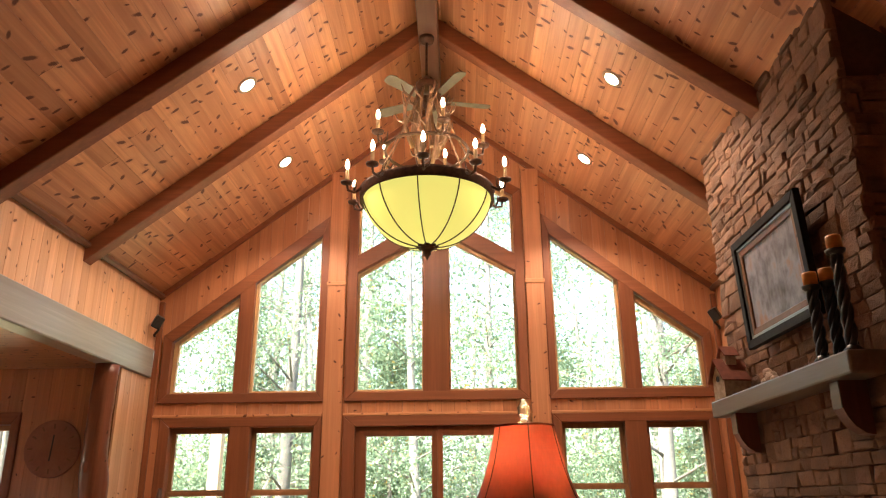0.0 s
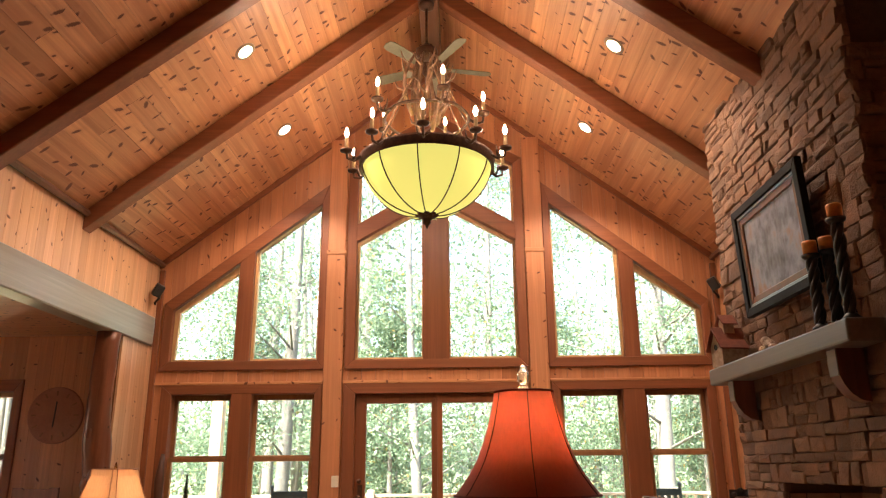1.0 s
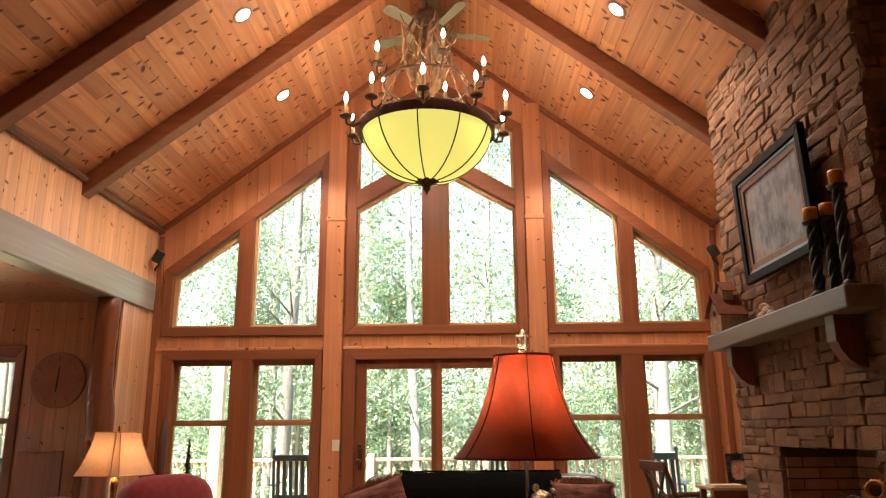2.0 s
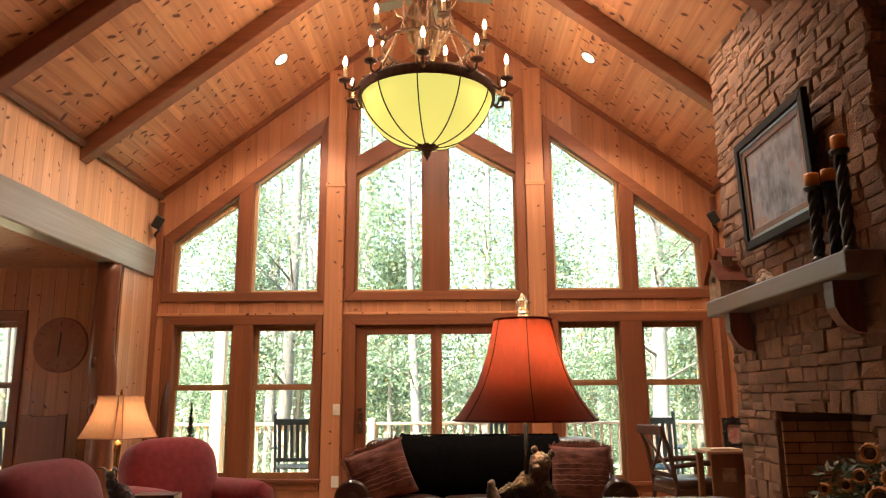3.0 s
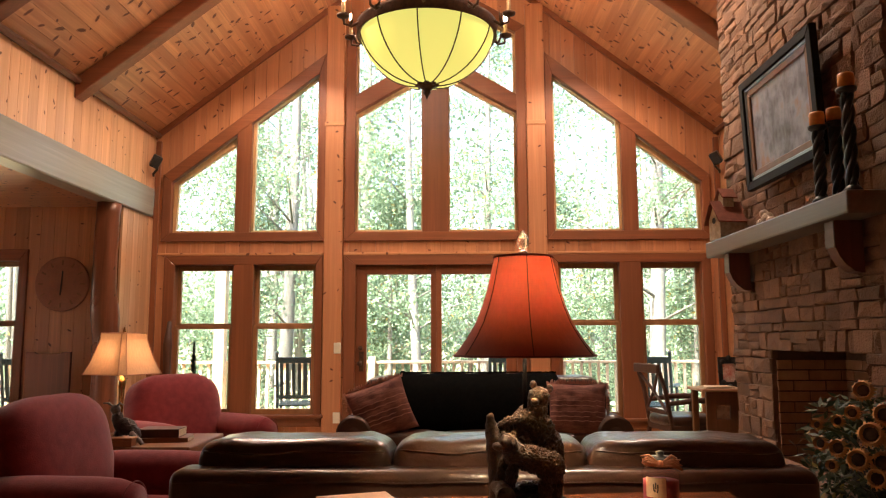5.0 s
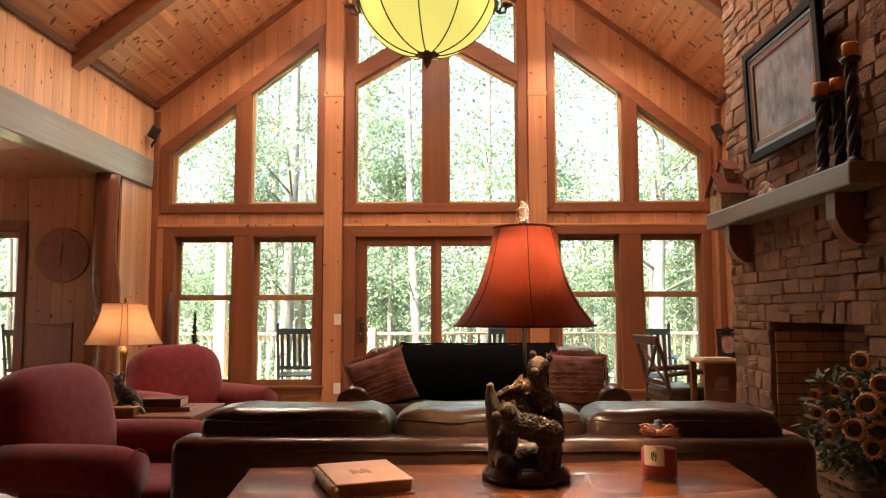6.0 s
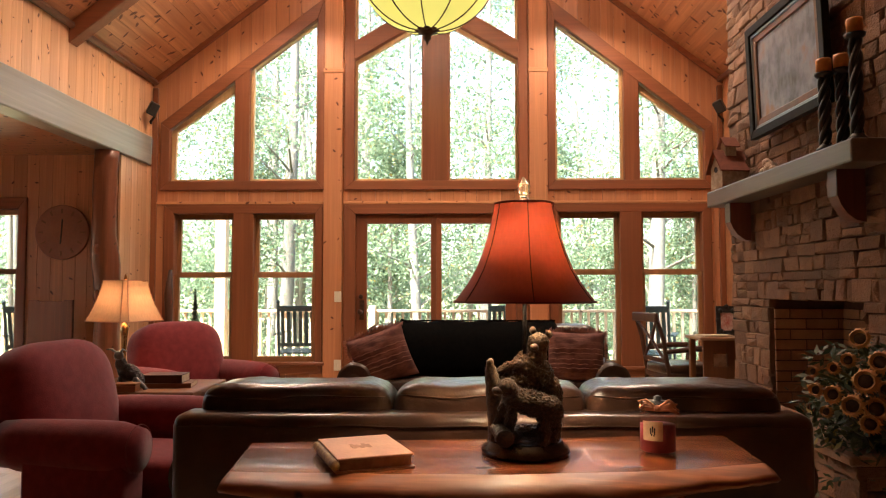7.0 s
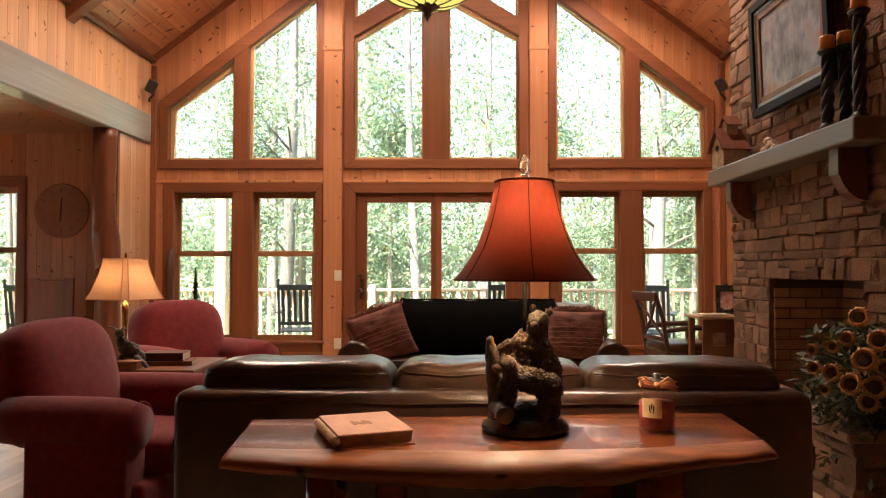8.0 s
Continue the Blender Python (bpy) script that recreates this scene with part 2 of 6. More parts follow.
LEAVES = leaf_stuff("leaves", (0.08, 0.127, 0.072), (0.155, 0.213, 0.128))
DARK_LEAVES = leaf_stuff("plant_leaves", (0.02, 0.032, 0.012), (0.05, 0.06, 0.02), 0.15)
BARK = mottled("bark", (0.2, 0.18, 0.155), (0.14, 0.125, 0.105), 12, 0.9, 0.8, 0.02)
PALE_BARK = mottled("pale_bark", (0.19, 0.178, 0.155), (0.13, 0.12, 0.104), 8, 0.8, 0.4, 0.01)
GROUND = mottled("forest_floor", (0.09, 0.11, 0.035), (0.14, 0.1, 0.055), 1.2, 0.95, 0.6, 0.03)


# ---- mesh helpers ----
def mesh_of(name, bm, mat, smooth=False):
    bmesh.ops.recalc_face_normals(bm, faces=bm.faces[:])
    me = bpy.data.meshes.new(name)
    bm.to_mesh(me)
    bm.free()
    if smooth:
        for p in me.polygons:
            p.use_smooth = True
    me.materials.append(mat)
    return me


def part(name, bm, mat, parent, label="", smooth=False):
    """One bmesh as one mesh object under a thing or a part."""
    ob = new(name, mesh_of(name, bm, mat, smooth))
    ob.parent = parent
    if label:
        ob["label"] = label
    return ob


def thing(name, label, category, at=(0, 0, 0), turn=0, group="", kind=""):
    ob = new(name)
    ob.empty_display_size = 0.1
    ob.matrix_basis = pose(*at, 0, 0, turn)
    return tagged(ob, label, category, group, kind)


def solid(name, bm, mat, label, category="", kind="", smooth=False, group=""):
    """A thing that is one single mesh."""
    return tagged(new(name, mesh_of(name, bm, mat, smooth)), label, category, group, kind)


def box(bm, x0, x1, y0, y1, z0, z1, bevel=0.0, seg=1, m=None):
    vs = [bm.verts.new((x, y, z)) for x in (x0, x1) for y in (y0, y1) for z in (z0, z1)]
    fs = [bm.faces.new([vs[i] for i in f]) for f in ((0, 1, 3, 2), (4, 6, 7, 5), (0, 4, 5, 1), (2, 3, 7, 6), (0, 2, 6, 4), (1, 5, 7, 3))]
    out = vs
    if bevel:
        es = list({e for f in fs for e in f.edges})
        r = bmesh.ops.bevel(bm, geom=es, offset=bevel, segments=seg, affect="EDGES", profile=0.5)
        out = list({v for f in r["faces"] for v in f.verts} | {v for v in vs if v.is_valid})
    if m is not None:
        bmesh.ops.transform(bm, matrix=m, verts=out)
    return bm


def block(*a, **k):
    return box(bmesh.new(), *a, **k)


def prism(bm, poly, place, a, b, bevel=0.0):
    """A flat outline, pulled from depth a to depth b; place(u, v, d) gives the point."""
    lo = [bm.verts.new(place(u, v, a)) for u, v in poly]
    hi = [bm.verts.new(place(u, v, b)) for u, v in poly]
    fs = [bm.faces.new(lo), bm.faces.new(hi[::-1])]
    k = len(poly)
    fs += [bm.faces.new((lo[i], hi[i], hi[(i + 1) % k], lo[(i + 1) % k])) for i in range(k)]
    if bevel:
        bmesh.ops.bevel(bm, geom=list(fs[1].edges), offset=bevel, segments=1, affect="EDGES")
    return bm


def lathe(bm, profile, n=24, at=(0, 0, 0), cap=True, scale=(1, 1)):
    """A turned shape round the z axis from (radius, height) pairs."""
    rings = []
    for r, z in profile:
        rings.append([bm.verts.new((at[0] + r * scale[0] * math.cos(2 * math.pi * i / n), at[1] + r * scale[1] * math.sin(2 * math.pi * i / n), at[2] + z)) for i in range(n)])
    for a, b in zip(rings, rings[1:]):
        for i in range(n):
            bm.faces.new((a[i], a[(i + 1) % n], b[(i + 1) % n], b[i]))
    if cap:
        bm.faces.new(rings[0][::-1])
        bm.faces.new(rings[-1])
    return bm


def tube(bm, points, radius, n=8, ends=True):
    """A round bar along points; radius is one number or one for each point."""
    points = [Vector(p) for p in points]
    radii = radius if isinstance(radius, (list, tuple)) else [radius] * len(points)
    rings, side = [], None
    for i, p in enumerate(points):
        d = (points[min(i + 1, len(points) - 1)] - points[max(i - 1, 0)]).normalized()
        if side is None:
            side = d.orthogonal().normalized()
        side = (side - d * side.dot(d)).normalized()
        up = d.cross(side)
        rings.append([bm.verts.new(p + radii[i] * (math.cos(2 * math.pi * k / n) * side + math.sin(2 * math.pi * k / n) * up)) for k in range(n)])
    for a, b in zip(rings, rings[1:]):
        for k in range(n):
            bm.faces.new((a[k], a[(k + 1) % n], b[(k + 1) % n], b[k]))
    if ends:
        bm.faces.new(rings[0][::-1])
        bm.faces.new(rings[-1])
    return bm


def bulge(bm, centre, half, power=4.0, nu=20, nv=12, m=None, wrinkle=0.0, seed=0):
    """A soft cushion: a rounded box with full sides."""
    def g(c, p):
        return math.copysign(abs(c) ** (2 / p), c)
    rows = []
    for j in range(nv + 1):
        a = math.pi * (j / nv - 0.5)
        row = []
        for i in range(nu):
            b = 2 * math.pi * i / nu
            p = Vector((g(math.cos(a), power) * g(math.cos(b), power), g(math.cos(a), power) * g(math.sin(b), power), g(math.sin(a), power)))
            q = Vector((centre[0] + half[0] * p.x, centre[1] + half[1] * p.y, centre[2] + half[2] * p.z))
            if wrinkle:
                q += wrinkle * noise.noise_vector(q * 7 + Vector((seed, seed * 2, 0))) + 0.3 * wrinkle * noise.noise_vector(q * 24 + Vector((seed, 0, 5)))
            if m is not None:
                q = m @ q
            row.append(bm.verts.new(q))
        rows.append(row)
    for a, b in zip(rows, rows[1:]):
        for i in range(nu):
            bm.faces.new((a[i], a[(i + 1) % nu], b[(i + 1) % nu], b[i]))
    bmesh.ops.remove_doubles(bm, verts=rows[0] + rows[-1], dist=1e-6)
    return bm

# ---- structure ----
def span(poly, u):
    """The lowest and highest v of a convex outline at u, or None."""
    hits = []
    for (ua, va), (ub, vb) in zip(poly, poly[1:] + poly[:1]):
        if ua != ub and min(ua, ub) - 1e-9 <= u <= max(ua, ub) + 1e-9:
            hits.append(va + (vb - va) * (u - ua) / (ub - ua))
    return (min(hits), max(hits)) if len(hits) > 1 else None


def board_shapes(a, b, low, top, openings):
    """Trapezoids of a strip from a to b that leave the openings free. top is a function."""
    cuts = sorted({a, b} | {u for o in openings for u, _ in o if a < u < b} | ({MID} if a < MID < b else set()))
    shapes = []
    for u0, u1 in zip(cuts, cuts[1:]):
        e = 1e-5
        gone = []
        for o in openings:
            s0, s1 = span(o, u0 + e), span(o, u1 - e)
            if s0 and s1:
                gone.append((s0, s1))
        gone.sort(key=lambda g: g[0][0] + g[1][0])
        at0, at1 = low, low
        for (l0, h0), (l1, h1) in gone:
            if l0 - at0 > 0.003 or l1 - at1 > 0.003:
                shapes.append([(u0, at0), (u1, at1), (u1, l1), (u0, l0)])
            at0, at1 = h0, h1
        if top(u0) - at0 > 0.003 or top(u1) - at1 > 0.003:
            shapes.append([(u0, at0), (u1, at1), (u1, top(u1)), (u0, top(u0))])
    return shapes


def boarded_wall(name, label, place, start, end, low, top, openings, mat, width=0.14, gap=0.0035):
    """A solid wall with openings, and upright boards on its face as parts."""
    bm = bmesh.new()
    for s in board_shapes(start, end, low, top, openings):
        prism(bm, s, place, 0.022, 0.2)
    wall = solid(name, bm, BROWN_WOOD, label, "wall", "structure")
    u = start
    while u < end - 0.02:
        v = min(end, u + width * random.uniform(0.86, 1.12))
        bm = bmesh.new()
        for s in board_shapes(u + gap / 2, v - gap / 2, low, top, openings):
            prism(bm, s, place, 0.0, 0.021)
        if bm.faces:
            part("board", bm, mat, wall)
        u = v
    return wall


def on_gable(u, v, d):
    return (u, GABLE + d, v)


# Openings of the window wall, as outlines (x, z).
UP_LEFT = [(-3.28, 2.42), (-1.575, 2.42), (-1.575, 4.33), (-3.28, 3.03)]
UP_MID = [(-1.17, 2.42), (0.71, 2.42), (0.71, 4.8), (MID, 5.36), (-1.17, 4.8)]
UP_RIGHT = [(1.105, 2.42), (2.8, 2.42), (2.8, 3.0), (1.105, 4.3)]
LOW_LEFT = [(-3.21, 0.38), (-1.585, 0.38), (-1.585, 2.07), (-3.21, 2.07)]
LOW_RIGHT = [(1.13, 0.34), (2.76, 0.34), (2.76, 2.08), (1.13, 2.08)]
DOORWAY = [(-1.14, 0.0), (0.67, 0.0), (0.67, 2.05), (-1.14, 2.05)]
SIDE_WINDOW = [(-6.0, 0.33), (-4.98, 0.33), (-4.98, 2.13), (-6.0, 2.13)]
wall_north = boarded_wall("wall_north", "orange knotty pine board gable wall with large windows", on_gable, LEFT, RIGHT, 0.0, ceiling_z,
                          [UP_LEFT, UP_MID, UP_RIGHT, LOW_LEFT, LOW_RIGHT, DOORWAY], PINE_WALL)
wall_side = boarded_wall("wall_side_room", "reddish pine board wall of the side room", on_gable, -7.0, LEFT, 0.0, lambda u: 2.74, [SIDE_WINDOW], PINE_WALL)
boarded_wall("wall_west_upper", "pine board wall above the grey header beam, coloured as if daylit", lambda u, v, d: (LEFT - d, u, v), BACK, GABLE, 2.92,
             lambda u: 3.62, [], PINE_DAYLIT, 0.15)
boarded_wall("wall_west_stub", "short pine board wall beside the log post", lambda u, v, d: (LEFT - d, u, v), 7.52, GABLE, 0.0, lambda u: 2.6, [], PINE_DAYLIT, 0.13)


def plain_wall(name, label, *size):
    return solid(name, block(*size), PINE_FLAT, label, "wall", "structure")


plain_wall("wall_east", "plain pine wall beside the chimney", RIGHT, RIGHT + 0.2, BACK, GABLE + 0.2, 0, 3.7)
plain_wall("wall_south", "plain pine wall at the room's end", -7.2, RIGHT + 0.2, BACK - 0.2, BACK, 0, 6.4)
# Outer wall, with a gap added to let extra daylight in.
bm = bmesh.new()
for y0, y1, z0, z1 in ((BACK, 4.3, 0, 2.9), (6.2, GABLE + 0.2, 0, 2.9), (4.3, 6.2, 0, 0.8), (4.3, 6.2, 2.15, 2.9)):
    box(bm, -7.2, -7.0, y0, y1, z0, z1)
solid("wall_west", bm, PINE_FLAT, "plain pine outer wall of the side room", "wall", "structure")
# Unseen window, added to brighten the side room's wall with daylight.
win = thing("window_7", "added unseen window that brings daylight into the side room", "window", kind="structure")
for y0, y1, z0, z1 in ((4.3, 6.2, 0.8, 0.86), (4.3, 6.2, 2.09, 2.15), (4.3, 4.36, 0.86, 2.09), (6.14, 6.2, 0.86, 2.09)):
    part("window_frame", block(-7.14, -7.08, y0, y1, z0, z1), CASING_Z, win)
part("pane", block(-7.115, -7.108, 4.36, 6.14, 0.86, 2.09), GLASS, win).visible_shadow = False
solid("ceiling_side_room", block(-7.2, LEFT - 0.15, BACK, GABLE + 0.2, 2.74, 2.9), PINE_FLAT, "low pine ceiling of the side room", "ceiling", "structure")

floor = solid("floor", block(-7.2, RIGHT + 0.2, BACK - 0.2, GABLE + 0.2, -0.3, -0.022), BROWN_WOOD, "pale wooden plank floor", "floor", "structure")


def sloped_ceiling():
    """Boards along the ridge on both slopes, in staggered lengths, all in one mesh."""
    verts, faces = [], []
    rnd = random.Random(4)
    for side, reach in ((-1, MID - LEFT + 0.12), (1, RIGHT - MID + 0.12)):
        along = Vector((side, 0, -FALL)).normalized()
        out = Vector((side * FALL, 0, 1)).normalized()
        length = reach * math.hypot(1, FALL)
        s = 0.0
        while s < length:
            w = rnd.uniform(0.14, 0.175)
            y = BACK - rnd.uniform(0, 2.0)
            while y < GABLE:
                run = rnd.uniform(2.8, 5.0)
                y1 = min(y + run, GABLE + 0.03)
                y0 = max(y, BACK - 0.1)
                if y1 > y0:
                    base = len(verts)
                    lift = rnd.uniform(0, 0.0015)
                    for yy in (y0 + 0.001, y1 - 0.001):
                        for ss, dd in ((s, 0.012), (s + 0.0006, 0.003), (s + 0.003, lift), (s + w - 0.003, lift), (s + w - 0.0006, 0.003), (s + w, 0.012)):
                            p = Vector((MID, 0, PEAK)) + along * ss + out * dd
                            verts.append((p.x, yy, p.z))
                    for k in range(5):
                        faces.append((base + k, base + k + 1, base + k + 7, base + k + 6))
                y = y1 if y + run < GABLE else GABLE + 1
            s += w
    me = bpy.data.meshes.new("ceiling")
    me.from_pydata(verts, [], faces)
    me.materials.append(PINE_CEILING)
    return tagged(new("ceiling", me), "vaulted ceiling of knotty honey pine boards", "ceiling", kind="structure")


sloped_ceiling()
bm = bmesh.new()
for side, reach in ((-1, MID - LEFT + 0.5), (1, RIGHT - MID + 0.5)):
    prism(bm, [(MID, PEAK + 0.03), (MID + side * reach, PEAK + 0.03 - FALL * reach), (MID + side * reach, PEAK + 0.25 - FALL * reach), (MID, PEAK + 0.25)],
          lambda u, v, d: (u, d, v), BACK - 0.3, GABLE + 0.7)
solid("roof", bm, BROWN_WOOD, "dark roof over the great room", "roof", "structure")

# ceiling trim where slope meets wall
for side, x in ((-1, LEFT), (1, RIGHT)):
    bm = bmesh.new()
    tube(bm, [(x - side * 0.03, BACK, ceiling_z(x) - 0.03), (x - side * 0.03, GABLE - 0.02, ceiling_z(x) - 0.03)], 0.035, 6)
    solid("trim", bm, RIDGE, "brown wooden moulding below the ceiling", "trim", "structure")

for side, x in ((-1, LEFT), (1, RIGHT)):
    bm = prism(bmesh.new(), [(MID, PEAK - 0.004), (x, ceiling_z(x) - 0.004), (x, ceiling_z(x) - 0.074), (MID, PEAK - 0.074)], lambda u, v, d: (u, d, v), GABLE - 0.045, GABLE - 0.001, 0.008)
    solid("trim", bm, RAFTER, "brown wooden moulding along the gable's slope", "trim", "structure")

# rafters: pairs at even steps along the ridge
def rafter(side, y):
    bm = bmesh.new()
    reach = (MID - LEFT) if side < 0 else (RIGHT - MID)
    w, deep = 0.075, 0.19
    prism(bm, [(MID + side * 0.1, ceiling_z(MID + 0.1)), (MID + side * reach, ceiling_z(MID + reach)),
               (MID + side * reach, ceiling_z(MID + reach) - deep), (MID + side * 0.1, ceiling_z(MID + 0.1) - deep)],
          lambda u, v, d: (u, y + d, v), -w, w)
    bmesh.ops.bevel(bm, geom=bm.edges[:], offset=0.008, segments=1, affect="EDGES")
    return solid("rafter", bm, RAFTER, "dark-stained timber rafter under the pine ceiling", "rafter", "structure", group="rafters")


for y_left, y_right in ((6.5, 6.5), (5.01, 4.91), (3.4, 3.4), (1.85, 1.85), (0.3, 0.3), (-1.25, -1.25)):
    rafter(-1, y_left)
    rafter(1, y_right)
bm = bmesh.new()
box(bm, MID - 0.1, MID + 0.1, BACK, GABLE - 0.002, PEAK - 0.42, PEAK - 0.06, 0.012)
solid("ridge_beam", bm, RIDGE, "dark-stained timber ridge beam", "ridge beam", "structure")
bm = bmesh.new()
box(bm, LEFT - 0.16, LEFT + 0.035, BACK, 8.2, 2.6, 2.925, 0.012)
solid("header_beam", bm, GREY_BEAM, "smooth grey header beam above the side room", "beam", "structure")


# ---- windows ----
def ring(win, names, outer, inner, d0, d1, mats, bevel=0.006):
    """Mitred boards between two outlines."""
    k = len(outer)
    for i in range(k):
        j = (i + 1) % k
        flat = abs(outer[i][0] - outer[j][0]) > abs(outer[i][1] - outer[j][1])
        bm = bmesh.new()
        prism(bm, [outer[i], outer[j], inner[j], inner[i]], on_gable, d0, d1, bevel)
        part(names, bm, mats[0] if flat else mats[1], win)


def sash(win, cell, glass, d0=0.045, d1=0.10, mat=SASH_DAYLIT):
    frame_ob = new("sash")
    frame_ob.parent = win
    k = len(cell)
    bm = bmesh.new()
    for i in range(k):
        j = (i + 1) % k
        prism(bm, [cell[i], cell[j], glass[j], glass[i]], on_gable, d1, d0, 0.004)
    part("sash_frame", bm, mat, frame_ob)
    bm = bmesh.new()
    g = [(u, v) for u, v in glass]
    prism(bm, g, on_gable, d1 - 0.035, d1 - 0.028)
    p = part("pane", bm, GLASS, frame_ob)
    p.visible_shadow = False
    return frame_ob


CASING = (CASING_X, CASING_Z)
FACE, PROUD = 0.0, -0.028


def bar(win, name, poly, mat, d0=-0.024, d1=0.15):
    part(name, prism(bmesh.new(), poly, on_gable, d1, d0, 0.006), mat, win)


def rect(x0, x1, z0, z1):
    return [(x0, z0), (x1, z0), (x1, z1), (x0, z1)]


def reveal(win, poly):
    """The dark lining of an opening through the wall."""
    k = len(poly)
    mid = (sum(u for u, _ in poly) / k, sum(v for _, v in poly) / k)
    inner = [(u + (0.012 if u < mid[0] else -0.012), v + (0.012 if v < mid[1] else -0.012)) for u, v in poly]
    bm = bmesh.new()
    for i in range(k):
        j = (i + 1) % k
        prism(bm, [poly[i], poly[j], inner[j], inner[i]], on_gable, 0.2, -0.002)
    part("lining", bm, CASING_Z, win)


win = thing("window_1", "tall sloped pair of fixed panes in dark wooden casing", "window", kind="structure")
ring(win, "casing", [(-3.375, 2.325), (-1.5, 2.325), (-1.5, 4.55), (-3.375, 3.1)], [(-3.27, 2.43), (-1.585, 2.43), (-1.585, 4.3), (-3.27, 3.02)], FACE, PROUD, CASING)
reveal(win, UP_LEFT)
bar(win, "mullion", [(-2.53, 2.42), (-2.36, 2.42), (-2.36, 3.74), (-2.53, 3.6)], CASING_Z)
sash(win, [(-3.27, 2.43), (-2.53, 2.43), (-2.53, 3.58), (-3.27, 3.02)], [(-3.23, 2.46), (-2.555, 2.46), (-2.555, 3.46), (-3.21, 3.0)])
sash(win, [(-2.36, 2.43), (-1.585, 2.43), (-1.585, 4.3), (-2.36, 3.71)], [(-2.33, 2.46), (-1.61, 2.46), (-1.61, 4.25), (-2.32, 3.75)])

win = thing("window_2", "tall middle group of fixed panes rising to the gable", "window", kind="structure")
ring(win, "casing", [(-1.27, 2.325), (0.81, 2.325), (0.81, 4.86), (MID, 5.47), (-1.27, 4.86)], [(-1.16, 2.43), (0.7, 2.43), (0.7, 4.78), (MID, 5.33), (-1.16, 4.78)], FACE, PROUD, CASING)
reveal(win, UP_MID)
bar(win, "mullion", [(-0.385, 2.42), (-0.085, 2.42), (-0.085, 5.2), (MID, 5.32), (-0.385, 5.2)], CASING_Z)
bar(win, "sloped_bar", [(-1.17, 3.82), (-0.385, 4.27), (-0.385, 4.5), (-1.17, 4.03)], CASING_X)
bar(win, "sloped_bar", [(-0.085, 4.27), (0.71, 3.82), (0.71, 4.03), (-0.085, 4.5)], CASING_X)
sash(win, [(-1.16, 2.43), (-0.385, 2.43), (-0.385, 4.27), (-1.16, 3.82)], [(-1.13, 2.46), (-0.4, 2.46), (-0.4, 4.21), (-1.13, 3.79)])
sash(win, [(-0.085, 2.43), (0.7, 2.43), (0.7, 3.82), (-0.085, 4.27)], [(-0.07, 2.46), (0.67, 2.46), (0.67, 3.79), (-0.07, 4.21)])
sash(win, [(-1.16, 4.04), (-0.385, 4.5), (-0.385, 5.22), (-1.16, 4.78)], [(-1.13, 4.08), (-0.41, 4.51), (-0.41, 5.17), (-1.13, 4.75)])
sash(win, [(-0.085, 4.5), (0.7, 4.04), (0.7, 4.78), (-0.085, 5.22)], [(-0.06, 4.51), (0.67, 4.08), (0.67, 4.75), (-0.06, 5.17)])

win = thing("window_3", "tall sloped pair of fixed panes in dark wooden casing", "window", kind="structure")
ring(win, "casing", [(1.03, 2.325), (2.88, 2.325), (2.88, 3.07), (1.03, 4.54)], [(1.115, 2.43), (2.79, 2.43), (2.79, 2.99), (1.115, 4.27)], FACE, PROUD, CASING)
reveal(win, UP_RIGHT)
bar(win, "mullion", [(1.89, 2.42), (2.06, 2.42), (2.06, 3.58), (1.89, 3.71)], CASING_Z)
sash(win, [(1.115, 2.43), (1.89, 2.43), (1.89, 3.69), (1.115, 4.27)], [(1.145, 2.46), (1.86, 2.46), (1.85, 3.74), (1.14, 4.23)])
sash(win, [(2.06, 2.43), (2.79, 2.43), (2.79, 2.99), (2.06, 3.55)], [(2.08, 2.46), (2.755, 2.46), (2.74, 2.97), (2.08, 3.44)])


def double_hung(win, x0, x1, z0, z1, meet):
    """Two sliding sashes in one opening, the lower one nearer the room."""
    sash(win, rect(x0, x1, meet, z1), rect(x0 + 0.045, x1 - 0.045, meet + 0.03, z1 - 0.06), 0.085, 0.13, SASH_DARK)
    sash(win, rect(x0, x1, z0, meet + 0.01), rect(x0 + 0.045, x1 - 0.045, z0 + 0.06, meet - 0.035), 0.035, 0.08, SASH_DARK)


def low_window(name, outer, inner, mull, meet):
    win = thing(name, "pair of double-hung windows in dark wooden casing", "window", kind="structure")
    (a, b, c, d), (e, f, g, h) = outer, inner
    ring(win, "casing", rect(a, b, c, d), rect(e, f, g, h), FACE, PROUD, CASING)
    reveal(win, rect(e - 0.01, f + 0.01, g - 0.01, h + 0.01))
    bar(win, "mullion", rect(mull[0], mull[1], g - 0.01, h + 0.01), CASING_Z)
    double_hung(win, e, mull[0], g, h, meet)
    double_hung(win, mull[1], f, g, h, meet)
    part("window_sill", block(a - 0.03, b + 0.03, GABLE - 0.06, GABLE, g - 0.035, g, 0.006), CASING_X, win)
    return win


low_window("window_4", (-3.32, -1.51, 0.26, 2.165), (-3.2, -1.595, 0.39, 2.06), (-2.53, -2.3), 1.37)
low_window("window_5", (1.04, 2.85, 0.24, 2.165), (1.14, 2.75, 0.35, 2.07), (1.83, 2.07), 1.4)
win = thing("window_6", "double-hung window of the side room in dark casing", "window", kind="structure")
ring(win, "casing", rect(-6.1, -4.89, 0.23, 2.25), rect(-5.99, -4.99, 0.34, 2.12), FACE, PROUD, CASING)
reveal(win, SIDE_WINDOW)
double_hung(win, -5.99, -4.99, 0.34, 2.12, 1.41)

